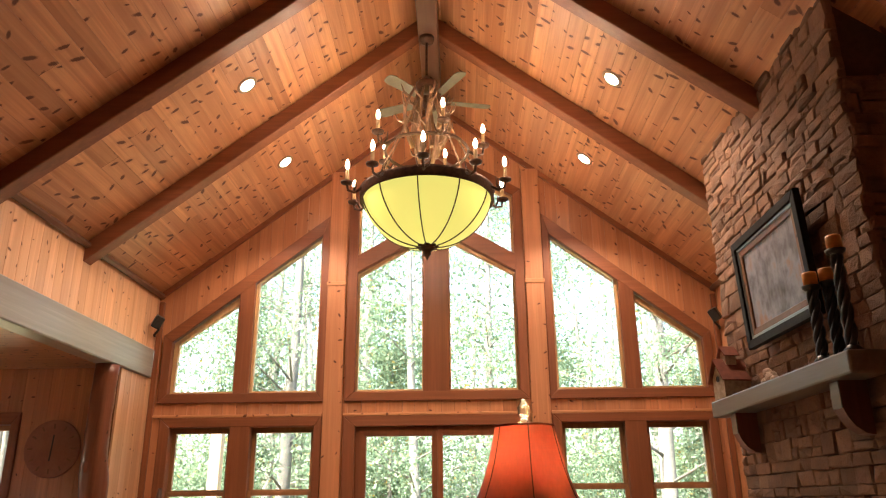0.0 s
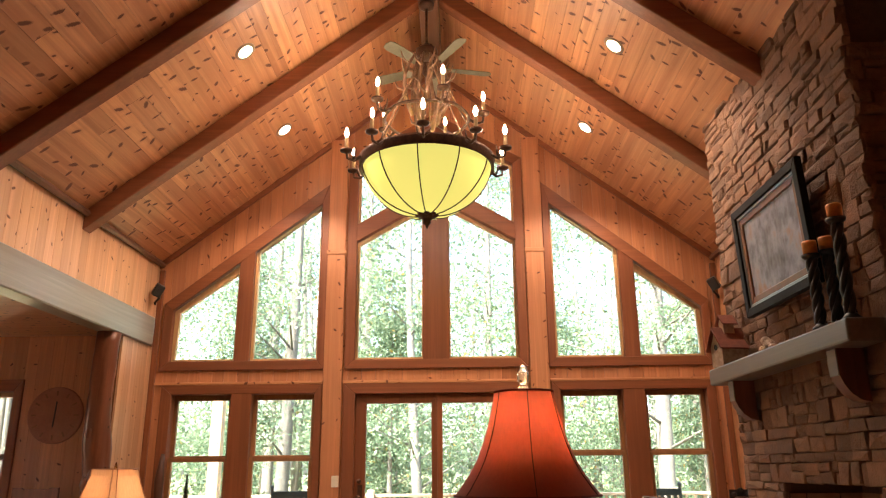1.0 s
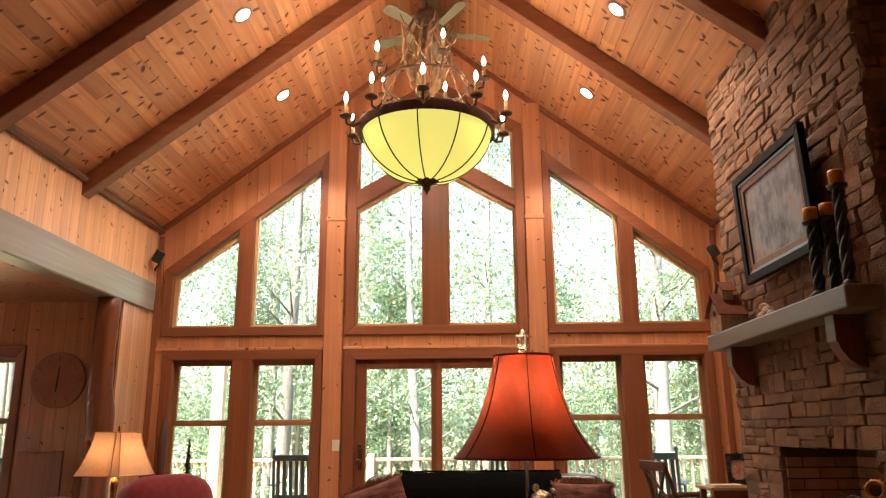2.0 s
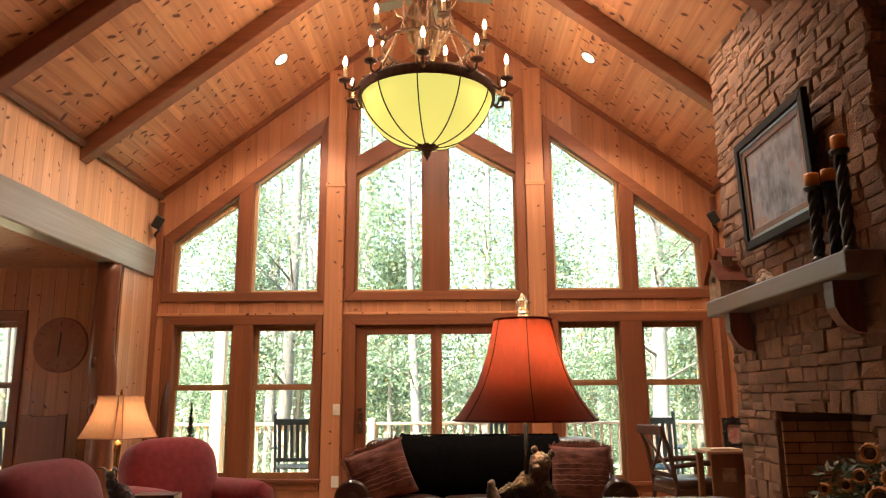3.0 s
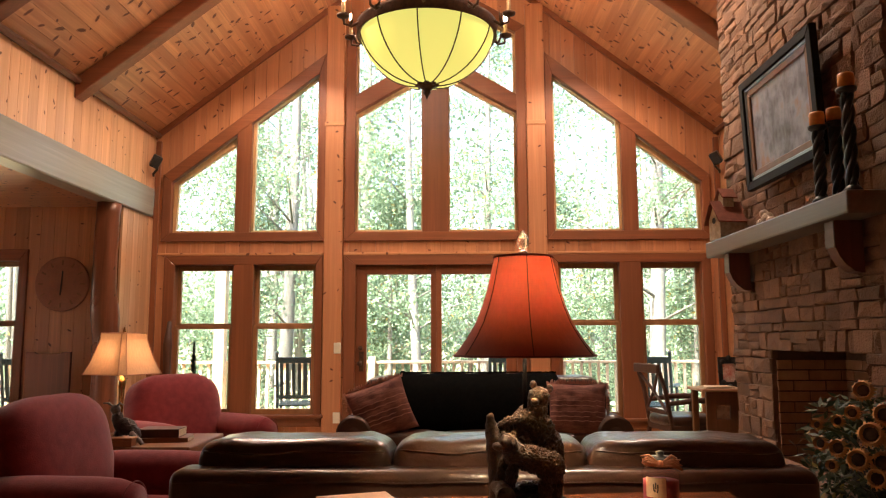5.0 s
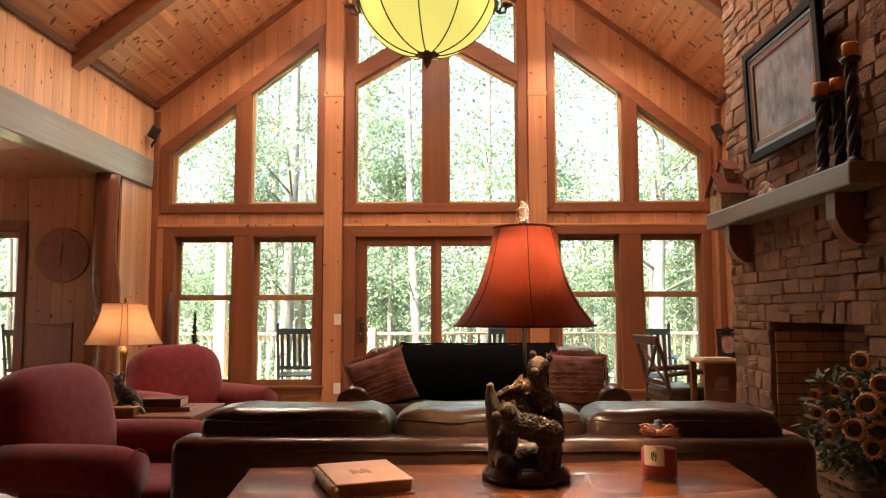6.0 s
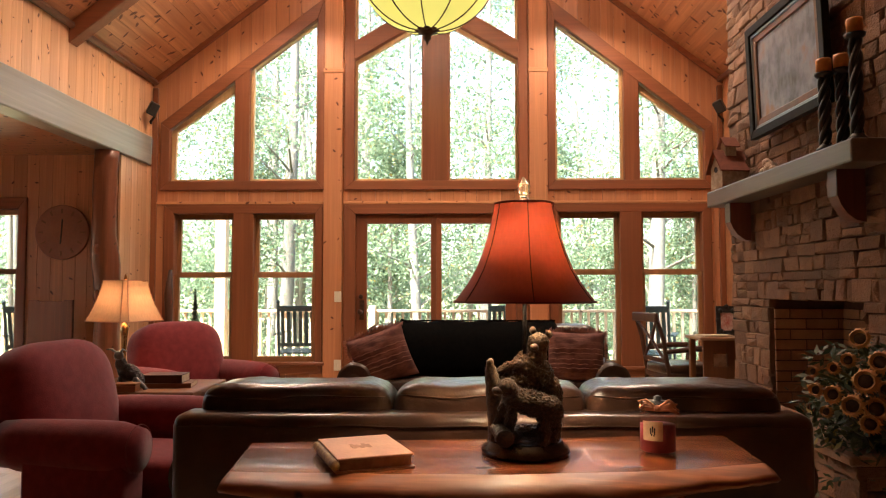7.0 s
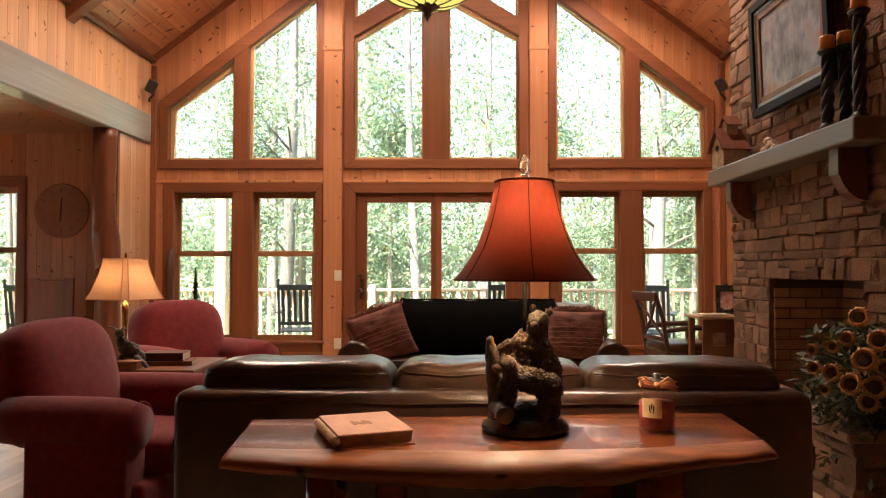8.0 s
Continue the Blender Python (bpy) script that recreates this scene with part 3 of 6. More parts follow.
# pale flat posts beside the middle windows, and their small caps
for x in (-1.395, 0.92):
    post = thing("pine_post", "pale flat pine post up the gable wall", "post", kind="structure")
    part("shaft", block(x - 0.105, x + 0.105, GABLE - 0.05, GABLE - 0.001, 0, 5.12, 0.006), PINE_WALL, post)
    part("cap", block(x - 0.115, x + 0.115, GABLE - 0.06, GABLE - 0.051, 3.66, 3.71, 0.003), PINE_FLAT, post)
for x0, x1 in ((-3.45, -1.51), (-1.28, 0.81), (1.03, 2.99)):
    solid("trim", block(x0, x1, GABLE - 0.03, GABLE - 0.001, 2.165, 2.195, 0.005), PINE_FLAT, "narrow pine ledge above the lower windows", "trim", "structure")
for x in (LEFT + 0.035, RIGHT - 0.035):
    solid("trim", block(x - 0.03, x + 0.03, GABLE - 0.04, GABLE - 0.001, 0, 3.5, 0.006), CASING_Z, "dark wooden corner board", "trim", "structure")

# ---- glazed double door ----
door = thing("door_1", "closed glazed double door in a dark wooden frame", "door", kind="structure")
ring(door, "casing", [(-1.27, 0), (0.8, 0), (0.8, 2.165), (-1.27, 2.165)], [(-1.14, 0), (0.67, 0), (0.67, 2.05), (-1.14, 2.05)], FACE, PROUD, CASING)
for x0, x1 in ((-1.139, -0.2325), (-0.2315, 0.669)):
    leaf = sash(door, rect(x0, x1, 0.002, 2.049), rect(x0 + 0.124, x1 - 0.06, 0.26, 1.945) if x0 < -1 else rect(x0 + 0.06, x1 - 0.12, 0.26, 1.945), 0.02, 0.075, CASING_Z)
    leaf.name = "door_leaf"
    if x0 < -1:
        part("handle_plate", block(x0 + 0.045, x0 + 0.095, GABLE + 0.006, GABLE + 0.018, 0.86, 1.08, 0.003), IRON, leaf, "dark metal handle plate")
        bm = bmesh.new()
        tube(bm, [(x0 + 0.06, GABLE + 0.01, 0.95), (x0 + 0.06, GABLE - 0.045, 0.95), (x0 + 0.06, GABLE - 0.05, 0.95)], 0.012, 8)
        bulge(bm, (x0 + 0.06, GABLE - 0.065, 0.95), (0.03, 0.022, 0.03), 2.0, 12, 8)
        part("door_knob", bm, IRON, leaf, "round dark metal knob", True)
        bm = bmesh.new()
        bulge(bm, (x0 + 0.06, GABLE - 0.002, 1.12), (0.026, 0.02, 0.026), 2.0, 12, 8)
        part("deadbolt", bm, IRON, leaf, "round dark metal lock", True)
for z in (1.12, 0.36):
    plate = thing("switch_plate" if z > 1 else "outlet_plate", "small cream plastic wall plate on the pine post", "switch" if z > 1 else "outlet")
    part("plate", block(-1.37, -1.29, GABLE - 0.058, GABLE - 0.0505, z - 0.06, z + 0.06, 0.003), PLATE_WHITE, plate)
    part("toggle", block(-1.338, -1.322, GABLE - 0.066, GABLE - 0.058, z - 0.015, z + 0.015, 0.002), PLATE_WHITE, plate)

# ---- chimney ----
CX, CNEAR, CFAR, CTOP = 2.25, 3.76, 6.12, 4.2
FIRE = (4.15, 5.41, 0.32, 1.13)
chimney = thing("chimney_breast", "stacked brown ledgestone chimney breast with a brick firebox", "chimney", kind="structure")
bm = bmesh.new()
core = CX + 0.05
for y0, y1, z0, z1 in ((CNEAR + 0.05, FIRE[0], 0, CTOP), (FIRE[1], CFAR, 0, CTOP), (FIRE[0], FIRE[1], 0, FIRE[2]), (FIRE[0], FIRE[1], FIRE[3], CTOP)):
    box(bm, core, 2.8, y0, y1, z0, z1)
box(bm, 2.8, RIGHT, CNEAR + 0.05, CFAR, 0, CTOP)
part("core", bm, MORTAR, chimney, "dark recessed mortar")


def stone(bm, place, u0, u1, v0, v1, back, proud, rnd):
    """One rough stone: an uneven block with a chipped front."""
    j = lambda a: rnd.uniform(-a, a)
    base = [(u + j(0.007), v + j(0.006)) for u, v in ((u0, v0), (u1, v0), (u1, v1), (u0, v1))]
    cu, cv = (u0 + u1) / 2, (v0 + v1) / 2
    lo = [bm.verts.new(place(u, v, back)) for u, v in base]
    mid = [bm.verts.new(place(u, v, proud * 0.78 + j(0.006))) for u, v in base]
    top = []
    for u, v in base:
        k = rnd.uniform(0.004, 0.013)
        top.append(bm.verts.new(place(u + math.copysign(min(k, 0.3 * (u1 - u0)), cu - u), v + math.copysign(min(k * 0.7, 0.3 * (v1 - v0)), cv - v), proud + j(0.009))))
    c = bm.verts.new(place(cu + j(0.2) * (u1 - u0), cv + j(0.2) * (v1 - v0), proud + rnd.uniform(0.0, 0.014)))
    for i in range(4):
        k = (i + 1) % 4
        bm.faces.new((lo[i], lo[k], mid[k], mid[i]))
        bm.faces.new((mid[i], mid[k], top[k], top[i]))
        bm.faces.new((top[i], top[k], c))


def courses(u0, u1, v0, v1, hole, rnd):
    """Uneven courses of ledgestone that leave a hole free, as rectangles."""
    v = v0
    while v < v1 - 0.03:
        h = min(rnd.choice((0.06, 0.075, 0.09, 0.11, 0.14)) * rnd.uniform(0.9, 1.1), v1 - v)
        if hole and v < hole[3] < v + h:
            h = hole[3] - v
        u = u0
        while u < u1 - 0.02:
            w = rnd.uniform(0.08, 0.29) * (1.0 if h < 0.12 else 0.85)
            e = u + w
            if e > u1 - 0.1:
                e = u1
            if hole and v < hole[3] - 0.01:
                if u < hole[0] < e:
                    e = hole[0]
                if hole[0] - 1e-6 <= u < hole[1] - 1e-6:
                    u = hole[1]
                    continue
            if h > 0.1 and rnd.random() < 0.34:
                cut = v + h * rnd.uniform(0.4, 0.6)
                yield u, e, v, cut
                yield u, e, cut, v + h
            else:
                yield u, e, v, v + h
            u = e
        v += h


# ---- mantel ----
mantel = thing("mantel", "thick grey-brown wooden mantel shelf on two corbels", "mantel")
part("shelf", block(2.03, 2.24, 3.8, 6.0, 1.86, 1.985, 0.012, 2), MANTEL, mantel)
CORBEL = timber("corbel_wood", (0.2, 0.068, 0.04), (0.11, 0.036, 0.022), "z", knots=0, rough=0.5, coat=0.1)
for y in (5.68, 4.1):
    prof = [(2.235, 1.86), (2.083, 1.86), (2.083, 1.71), (2.1, 1.665), (2.135, 1.615), (2.185, 1.58), (2.235, 1.57)]
    corbel = part("corbel", prism(bmesh.new(), prof, lambda u, v, d: (u, y + d, v), -0.05, 0.05), CORBEL, mantel, "reddish-brown curved bracket")
    part("corbel_face", block(2.076, 2.083, y - 0.05, y + 0.05, 1.712, 1.858, 0.002), MANTEL, corbel, "grey-brown front board")

# ---- log post ----
bm = bmesh.new()
pts, radii = [], []
for i in range(28):
    z = 2.6 * i / 27
    pts.append((-3.53 + 0.02 * math.sin(z * 2.1), 7.36 + 0.02 * math.cos(z * 1.3), z))
    radii.append(0.115 + 0.018 * noise.noise(Vector((0, 0, z * 3.1))) + (0.02 if abs(z - 1.05) < 0.08 else 0))
tube(bm, pts, radii, 26)
for v in bm.verts:
    side = Vector((v.co.x + 3.53, v.co.y - 7.36, 0))
    v.co += side.normalized() * (0.03 * noise.noise(Vector((side.x * 14, side.y * 14, v.co.z * 1.6))) + 0.008 * noise.noise(v.co * 22))
for z, a in ((1.2, -1.2), (1.13, -1.75), (0.95, -2.0), (1.6, -1.9)):
    bulge(bm, (-3.53 + 0.11 * math.cos(a), 7.36 + 0.11 * math.sin(a), z), (0.05, 0.05, 0.075), 2.0, 10, 6)
solid("log_post", bm, LOG, "peeled brown log post with burls under the header beam", "post", "structure", smooth=True)

# ---- lamps of the room ----
CAN_GLOW = glowing("can_glow", (1.0, 0.88, 0.7), 4.0)
CAN_RIM = material("can_rim", (0.3, 0.2, 0.13), 0.35)
for x, y in ((-1.85, 5.75), (-1.86, 7.33), (1.42, 5.72), (1.43, 7.33)):
    side = -1 if x < MID else 1
    tilt = math.degrees(math.atan(FALL)) * side
    can = thing("recessed_light", "lit round recessed light in the pine ceiling", "ceiling light", group="recessed lights")
    can.matrix_basis = pose(x, y, ceiling_z(x) - 0.004, 0, tilt, 0)
    part("rim", lathe(bmesh.new(), [(0.068, -0.004), (0.09, -0.006), (0.1, -0.001), (0.1, 0.004)], 28, cap=False), CAN_RIM, can, smooth=True)
    part("lens", lathe(bmesh.new(), [(0.0, -0.002), (0.069, -0.003)], 24, cap=False), CAN_GLOW, can, "glowing lens")
    lamp("can_lamp", "SPOT", 21, (x, y, ceiling_z(x) - 0.04), 0.05, (x, y, 0), 120)

# ---- near sofa, seen from behind ----
def sofa(name, label, at, turn, length, inset=0.2, lift=0.0):
    s = thing(name, label, "sofa", at, turn)
    h = length / 2
    part("base", block(-h + 0.06, h - 0.06, -0.42, 0.42, 0.06, 0.36, 0.03, 3), LEATHER, s, smooth=True)
    bm = block(-h + 0.03, h - 0.03, -0.46, -0.27, 0.1, 0.745, 0.045, 4)
    part("back_frame", bm, LEATHER, s, smooth=True)
    part("seam", tube(bmesh.new(), [(-h + 0.06 + (2 * h - 0.12) * i / 30, -0.463, 0.705 + 0.003 * math.sin(i)) for i in range(31)], 0.004, 5), LEATHER, s)
    w = (length - inset) / 3
    for i in range(3):
        x = (i - 1) * w
        bm = bulge(bmesh.new(), (x, -0.2, 0.61 + lift), (w / 2 + 0.004, 0.165, 0.232), 7.0, 84, 44, wrinkle=0.011, seed=i * 3 + 1)
        cushion = part("back_cushion", bm, LEATHER, s, smooth=True)
        line = []
        for k in range(25):
            u = -0.92 + 1.84 * k / 24
            q = Vector((x + (w / 2) * u, -0.2 - 0.168 * max(0.0, 1 - abs(u) ** 7 - 0.8 ** 7) ** (1 / 7), 0.61 + lift + 0.232 * 0.8))
            line.append(q + 0.011 * noise.noise_vector(q * 7 + Vector((i * 3 + 1, i * 6 + 2, 0))))
        part("welt", tube(bmesh.new(), line, 0.004, 5), LEATHER, cushion, smooth=True)
        bm = bulge(bmesh.new(), (x, 0.12, 0.42), (w / 2, 0.3, 0.09), 5, 28, 10, wrinkle=0.008, seed=i + 9)
        part("seat_cushion", bm, LEATHER, s, smooth=True)
    for side in (-1, 1):
        bm = bmesh.new()
        n = 24
        tube(bm, [(side * (h - 0.14), y, 0.5) for y in (-0.4, -0.2, 0.0, 0.2, 0.44)], 0.135, n)
        box(bm, side * (h - 0.14) - 0.105, side * (h - 0.14) + 0.105, -0.42, 0.42, 0.06, 0.5)
        part("arm", bm, LEATHER, s, smooth=True)
        bm = bmesh.new()
        lathe(bm, [(0.02, 0.0), (0.1, 0.012), (0.135, 0.0)], 24, cap=False)
        bmesh.ops.transform(bm, matrix=pose(side * (h - 0.14), 0.435, 0.5, -90, 0, 0), verts=bm.verts[:])
        part("arm_front", bm, LEATHER, s, smooth=True)
        for y in (-0.36, 0.36):
            part("leg", lathe(bmesh.new(), [(0.025, 0), (0.035, 0.06)], 12, (side * (h - 0.15), y, 0)), DARK_WOOD, s)
    return s


sofa("leather_sofa", "dark brown leather sofa seen from behind the wooden table", (0.125, 3.18, 0), 0, 2.42)
sofa("leather_sofa", "dark brown leather sofa below the glazed door", (0.205, 6.15, 0), 180, 2.27, 0.34, 0.065)

# ---- wooden sofa table ----
table = thing("sofa_table", "glossy reddish live-edge slab table with log legs", "table")
bm = bmesh.new()
N = 110


def slab_outline(out, wave):
    """The slab's outline, pushed out by out on the live front edge."""
    ring_pts = []
    for i in range(N + 1):
        u = i / N
        bow = math.sin(math.pi * u) ** 0.8
        ring_pts.append((-0.655 - 0.1 * out + (1.585 + 0.2 * out) * u, 2.15 + 0.13 * u ** 4 - 0.03 * bow - out - wave * (noise.noise(Vector((u * 7, out * 40, 0))) + 0.5 * noise.noise(Vector((u * 19, out * 60, 3))))))
    for i in range(N, -1, -1):
        u = i / N
        ring_pts.append((-0.7 + 1.655 * u, 2.545 + 0.155 * u + 0.012 * noise.noise(Vector((u * 7, 4, 0)))))
    return ring_pts


levels = [(0.68, 0.0, 0.010), (0.675, 0.013, 0.012), (0.668, 0.04, 0.014), (0.654, 0.066, 0.016), (0.632, 0.088, 0.02), (0.606, 0.075, 0.022), (0.585, 0.02, 0.015)]
rings = []
for z, out, wave in levels:
    row = []
    for k, (x, y) in enumerate(slab_outline(out, wave)):
        u = min(1, max(0, (x + 0.65) / 1.5))
        sag = (0.68 - z) * (0.55 + 0.55 * math.sin(math.pi * u) + 0.18 * noise.noise(Vector((u * 5, 2, 1))))
        rough = 0.0 if z == 0.68 else 0.006 * noise.noise(Vector((x * 23, y * 9, z * 60))) + 0.009 * noise.noise(Vector((x * 6, 1, z * 25)))
        row.append(bm.verts.new((x, y + rough, 0.68 - sag + 0.4 * rough)))
    rings.append(row)
for a, b in zip(rings, rings[1:]):
    for i in range(len(a)):
        bm.faces.new((a[i], a[(i + 1) % len(a)], b[(i + 1) % len(a)], b[i]))
bm.faces.new(rings[0][::-1])
bm.faces.new(rings[-1])
for f in bm.faces:
    f.smooth = len(f.verts) == 4
slab = part("tabletop", bm, TABLE_WOOD, table)
slab.data.materials.append(TABLE_EDGE)
for p in slab.data.polygons:
    p.material_index = 1 if len(p.vertices) == 4 else 0
for x in (-0.42, -0.2, 0.42, 0.64):
    for y in (2.25,) if x in (-0.2, 0.42) else (2.28, 2.5):
        part("leg", tube(bmesh.new(), [(x, y, 0), (x + 0.01, y, 0.3), (x, y, 0.6)], [0.05, 0.045, 0.05], 12), TABLE_WOOD, table, smooth=True)
for x, y, a, b in ((0.085, 2.2, 0.03, 0.012), (0.52, 2.22, 0.034, 0.013)):
    part("knot", lathe(bmesh.new(), [(1.0, 0.0), (0.9, 0.001), (0.2, 0.0006)], 18, (x, y, 0.6802), scale=(a, b)), DARK_WOOD, table, "dark knot in the slab")

# ---- chandelier ----
BULB = glowing("candle_bulb", (1.0, 0.73, 0.53), 25.5)
BOWL = glowing("bowl_glass", (0.86, 0.82, 0.2), 0.078)
CANDLE = mottled("candle_sleeve", (0.6, 0.42, 0.22), (0.45, 0.3, 0.15), 30, 0.6)
ANTLER = mottled("antler", (0.3, 0.17, 0.09), (0.16, 0.085, 0.045), 20, 0.5, 0.4, 0.004)
ch = thing("chandelier", "lit bronze antler chandelier with candle bulbs and yellow glass bowl", "chandelier")
ch.matrix_basis = pose(MID - 0.016, 6.27, -0.086) @ Matrix.Scale(1.07, 4)
CANOPY = (PEAK - 0.42 + 0.086) / 1.07
RIM_Z, RIM_R = 3.725, 0.565
bm = bmesh.new()
prof = []
for i in range(15):
    a = math.pi / 2 * i / 14
    prof.append((max(0.03, (RIM_R - 0.012) * math.sin(a) ** 0.92), RIM_Z - 0.435 * math.cos(a) ** 1.3))
lathe(bm, prof, 48, cap=False)
bowl = part("bowl", bm, BOWL, ch, "glowing yellow glass bowl", True)
for k in range(10):
    a = 2 * math.pi * (k + 0.35) / 10
    part("rib", tube(bmesh.new(), [((r + 0.004) * math.cos(a), (r + 0.004) * math.sin(a), z - 0.003) for r, z in prof], 0.0055, 6), IRON, bowl, "dark metal rib")
bm = bmesh.new()
lathe(bm, [(RIM_R - 0.03, RIM_Z - 0.005), (RIM_R + 0.006, RIM_Z - 0.03), (RIM_R + 0.016, RIM_Z - 0.022), (RIM_R + 0.01, RIM_Z + 0.045), (RIM_R + 0.022, RIM_Z + 0.06), (RIM_R - 0.02, RIM_Z + 0.062)], 64, cap=False)
part("rim", bm, IRON, ch, smooth=True)
bm = bmesh.new()
lathe(bm, [(0.07, RIM_Z - 0.422), (0.085, RIM_Z - 0.437), (0.05, RIM_Z - 0.46), (0.028, RIM_Z - 0.48), (0.034, RIM_Z - 0.5), (0.012, RIM_Z - 0.525), (0.004, RIM_Z - 0.55)], 12)
for k in range(8):
    a = math.pi * k / 4
    bulge(bm, (0.075 * math.cos(a), 0.075 * math.sin(a), RIM_Z - 0.43), (0.026, 0.026, 0.018), 2, 8, 6)
part("bottom_finial", bm, IRON, ch, "dark leafy metal finial", True)
# upper hoop and the rods that hold it
bm = bmesh.new()
tube(bm, [(0.37 * math.cos(a), 0.37 * math.sin(a), 4.18 + 0.006 * math.sin(5 * a)) for a in [2 * math.pi * i / 48 for i in range(49)]], 0.014, 8, False)
part("hoop", bm, IRON, ch, smooth=True)
for k in range(5):
    a = 2 * math.pi * (k + 0.2) / 5
    c, s = math.cos(a), math.sin(a)
    part("rod", tube(bmesh.new(), [(0.06 * c, 0.06 * s, 4.82), (0.17 * c, 0.17 * s, 4.55), (0.37 * c, 0.37 * s, 4.18), (0.48 * c, 0.48 * s, 3.96), (RIM_R * c, RIM_R * s, 3.785)], 0.008, 6), ANTLER, ch, smooth=True)
bm = bmesh.new()
lathe(bm, [(0.02, 4.78), (0.075, 4.8), (0.1, 4.83), (0.1, 4.87), (0.05, 4.9), (0.015, 4.95)], 20)
tube(bm, [(0, 0, 4.9), (0, 0, 5.2), (0, 0, CANOPY - 0.01)], 0.012, 8)
lathe(bm, [(0.03, CANOPY - 0.06), (0.065, CANOPY - 0.045), (0.072, CANOPY - 0.02), (0.072, CANOPY)], 20)
part("stem", bm, IRON, ch, smooth=True)
rnd = random.Random(5)
for k in range(11):
    a = 2 * math.pi * k / 11 + rnd.uniform(-0.2, 0.2)
    bm = bmesh.new()
    z0 = rnd.uniform(4.0, 4.3)
    r0 = rnd.uniform(0.06, 0.14)
    pts = [(r0 * math.cos(a + 0.5 * i / 5), r0 * math.sin(a + 0.5 * i / 5) + 0.02 * rnd.uniform(-1, 1), z0 + (4.8 - z0) * i / 5) for i in range(6)]
    pts = [(x * (1 + 0.7 * math.sin(math.pi * i / 5)), y * (1 + 0.7 * math.sin(math.pi * i / 5)), z) for i, (x, y, z) in enumerate(pts)]
    tube(bm, pts, [0.022, 0.02, 0.018, 0.016, 0.014, 0.01], 7)
    for i in (1, 2, 3, 4):
        p = Vector(pts[i])
        out = Vector((p.x, p.y, 0)).normalized()
        out.rotate(Euler((0, 0, rnd.uniform(-1, 1))))
        tube(bm, [p, p + out * 0.06 + Vector((0, 0, 0.03)), p + out * 0.09 + Vector((0, 0, 0.1))], [0.014, 0.01, 0.003], 6)
    part("antler", bm, ANTLER, ch, smooth=True)


def candle_arm(angle, r_from, z_from, r_to, z_top):
    c, s = math.cos(angle), math.sin(angle)
    at = lambda r, z: (r * c, r * s, z)
    arm = new("arm")
    arm.parent = ch
    bm = bmesh.new()
    tube(bm, [at(r_from, z_from), at((r_from + r_to) / 2, z_from - 0.045), at(r_to - 0.01, z_from - 0.03), at(r_to, z_from + 0.03), at(r_to, z_top - 0.17)], [0.014, 0.012, 0.011, 0.011, 0.012], 7)
    lathe(bm, [(0.012, -0.19), (0.05, -0.175), (0.054, -0.16), (0.02, -0.165), (0.018, -0.15)], 14, at(r_to, z_top))
    t = Vector(at((r_from + r_to) / 2, z_from - 0.03))
    for k in (-1, 1):
        side = Vector((-s, c, 0)) * k
        tube(bm, [t, t + side * 0.045 + Vector((0, 0, 0.02)), t + side * 0.06 + Vector((0, 0, 0.085))], [0.011, 0.009, 0.003], 6)
    part("branch", bm, IRON, arm, smooth=True)
    part("candle", lathe(bmesh.new(), [(0.016, -0.155), (0.0165, -0.05), (0.013, -0.047)], 12, at(r_to, z_top)), CANDLE, arm, "wax-coloured candle sleeve", True)
    part("bulb", lathe(bmesh.new(), [(0.006, -0.045), (0.016, -0.02), (0.017, 0.0), (0.011, 0.025), (0.003, 0.045)], 10, at(r_to, z_top)), BULB, arm, "glowing flame-shaped bulb", True)


for k in range(10):
    candle_arm(math.radians(270 + 36 * k), RIM_R + 0.005, 3.765, 0.7, 3.97)
for k in range(5):
    candle_arm(math.radians(216 + 72 * k), 0.37, 4.18, 0.5, 4.4)

# ---- ceiling fan behind the chandelier ----
FAN_WOOD = mottled("fan_blade", (0.24, 0.24, 0.18), (0.19, 0.18, 0.13), 10, 0.5)
fan = thing("ceiling_fan", "still ceiling fan with pale olive blades under the ridge", "fan", (MID, 7.0, 0))
bm = bmesh.new()
tube(bm, [(0, 0, PEAK - 0.42), (0, 0, 5.45)], 0.014, 8)
lathe(bm, [(0.02, 5.26), (0.07, 5.27), (0.1, 5.32), (0.1, 5.4), (0.07, 5.46), (0.02, 5.48)], 20)
part("motor", bm, IRON, fan, smooth=True)
for k in range(5):
    a = 229 + 72 * k
    bm = bmesh.new()
    prism(bm, [(0.16, -0.05), (0.6, -0.068), (0.65, -0.05), (0.665, 0.0), (0.65, 0.05), (0.6, 0.068), (0.16, 0.05)], lambda u, v, d: (u, v, d + 0.2 * v), 5.35, 5.358)
    bmesh.ops.transform(bm, matrix=pose(0, 0, 0, 0, 0, a), verts=bm.verts[:])
    part("blade", bm, FAN_WOOD, fan)
    bm = block(0.07, 0.2, -0.015, 0.015, 5.342, 5.349)
    bmesh.ops.transform(bm, matrix=pose(0, 0, 0, 0, 0, a), verts=bm.verts[:])
    part("blade_iron", bm, IRON, fan)

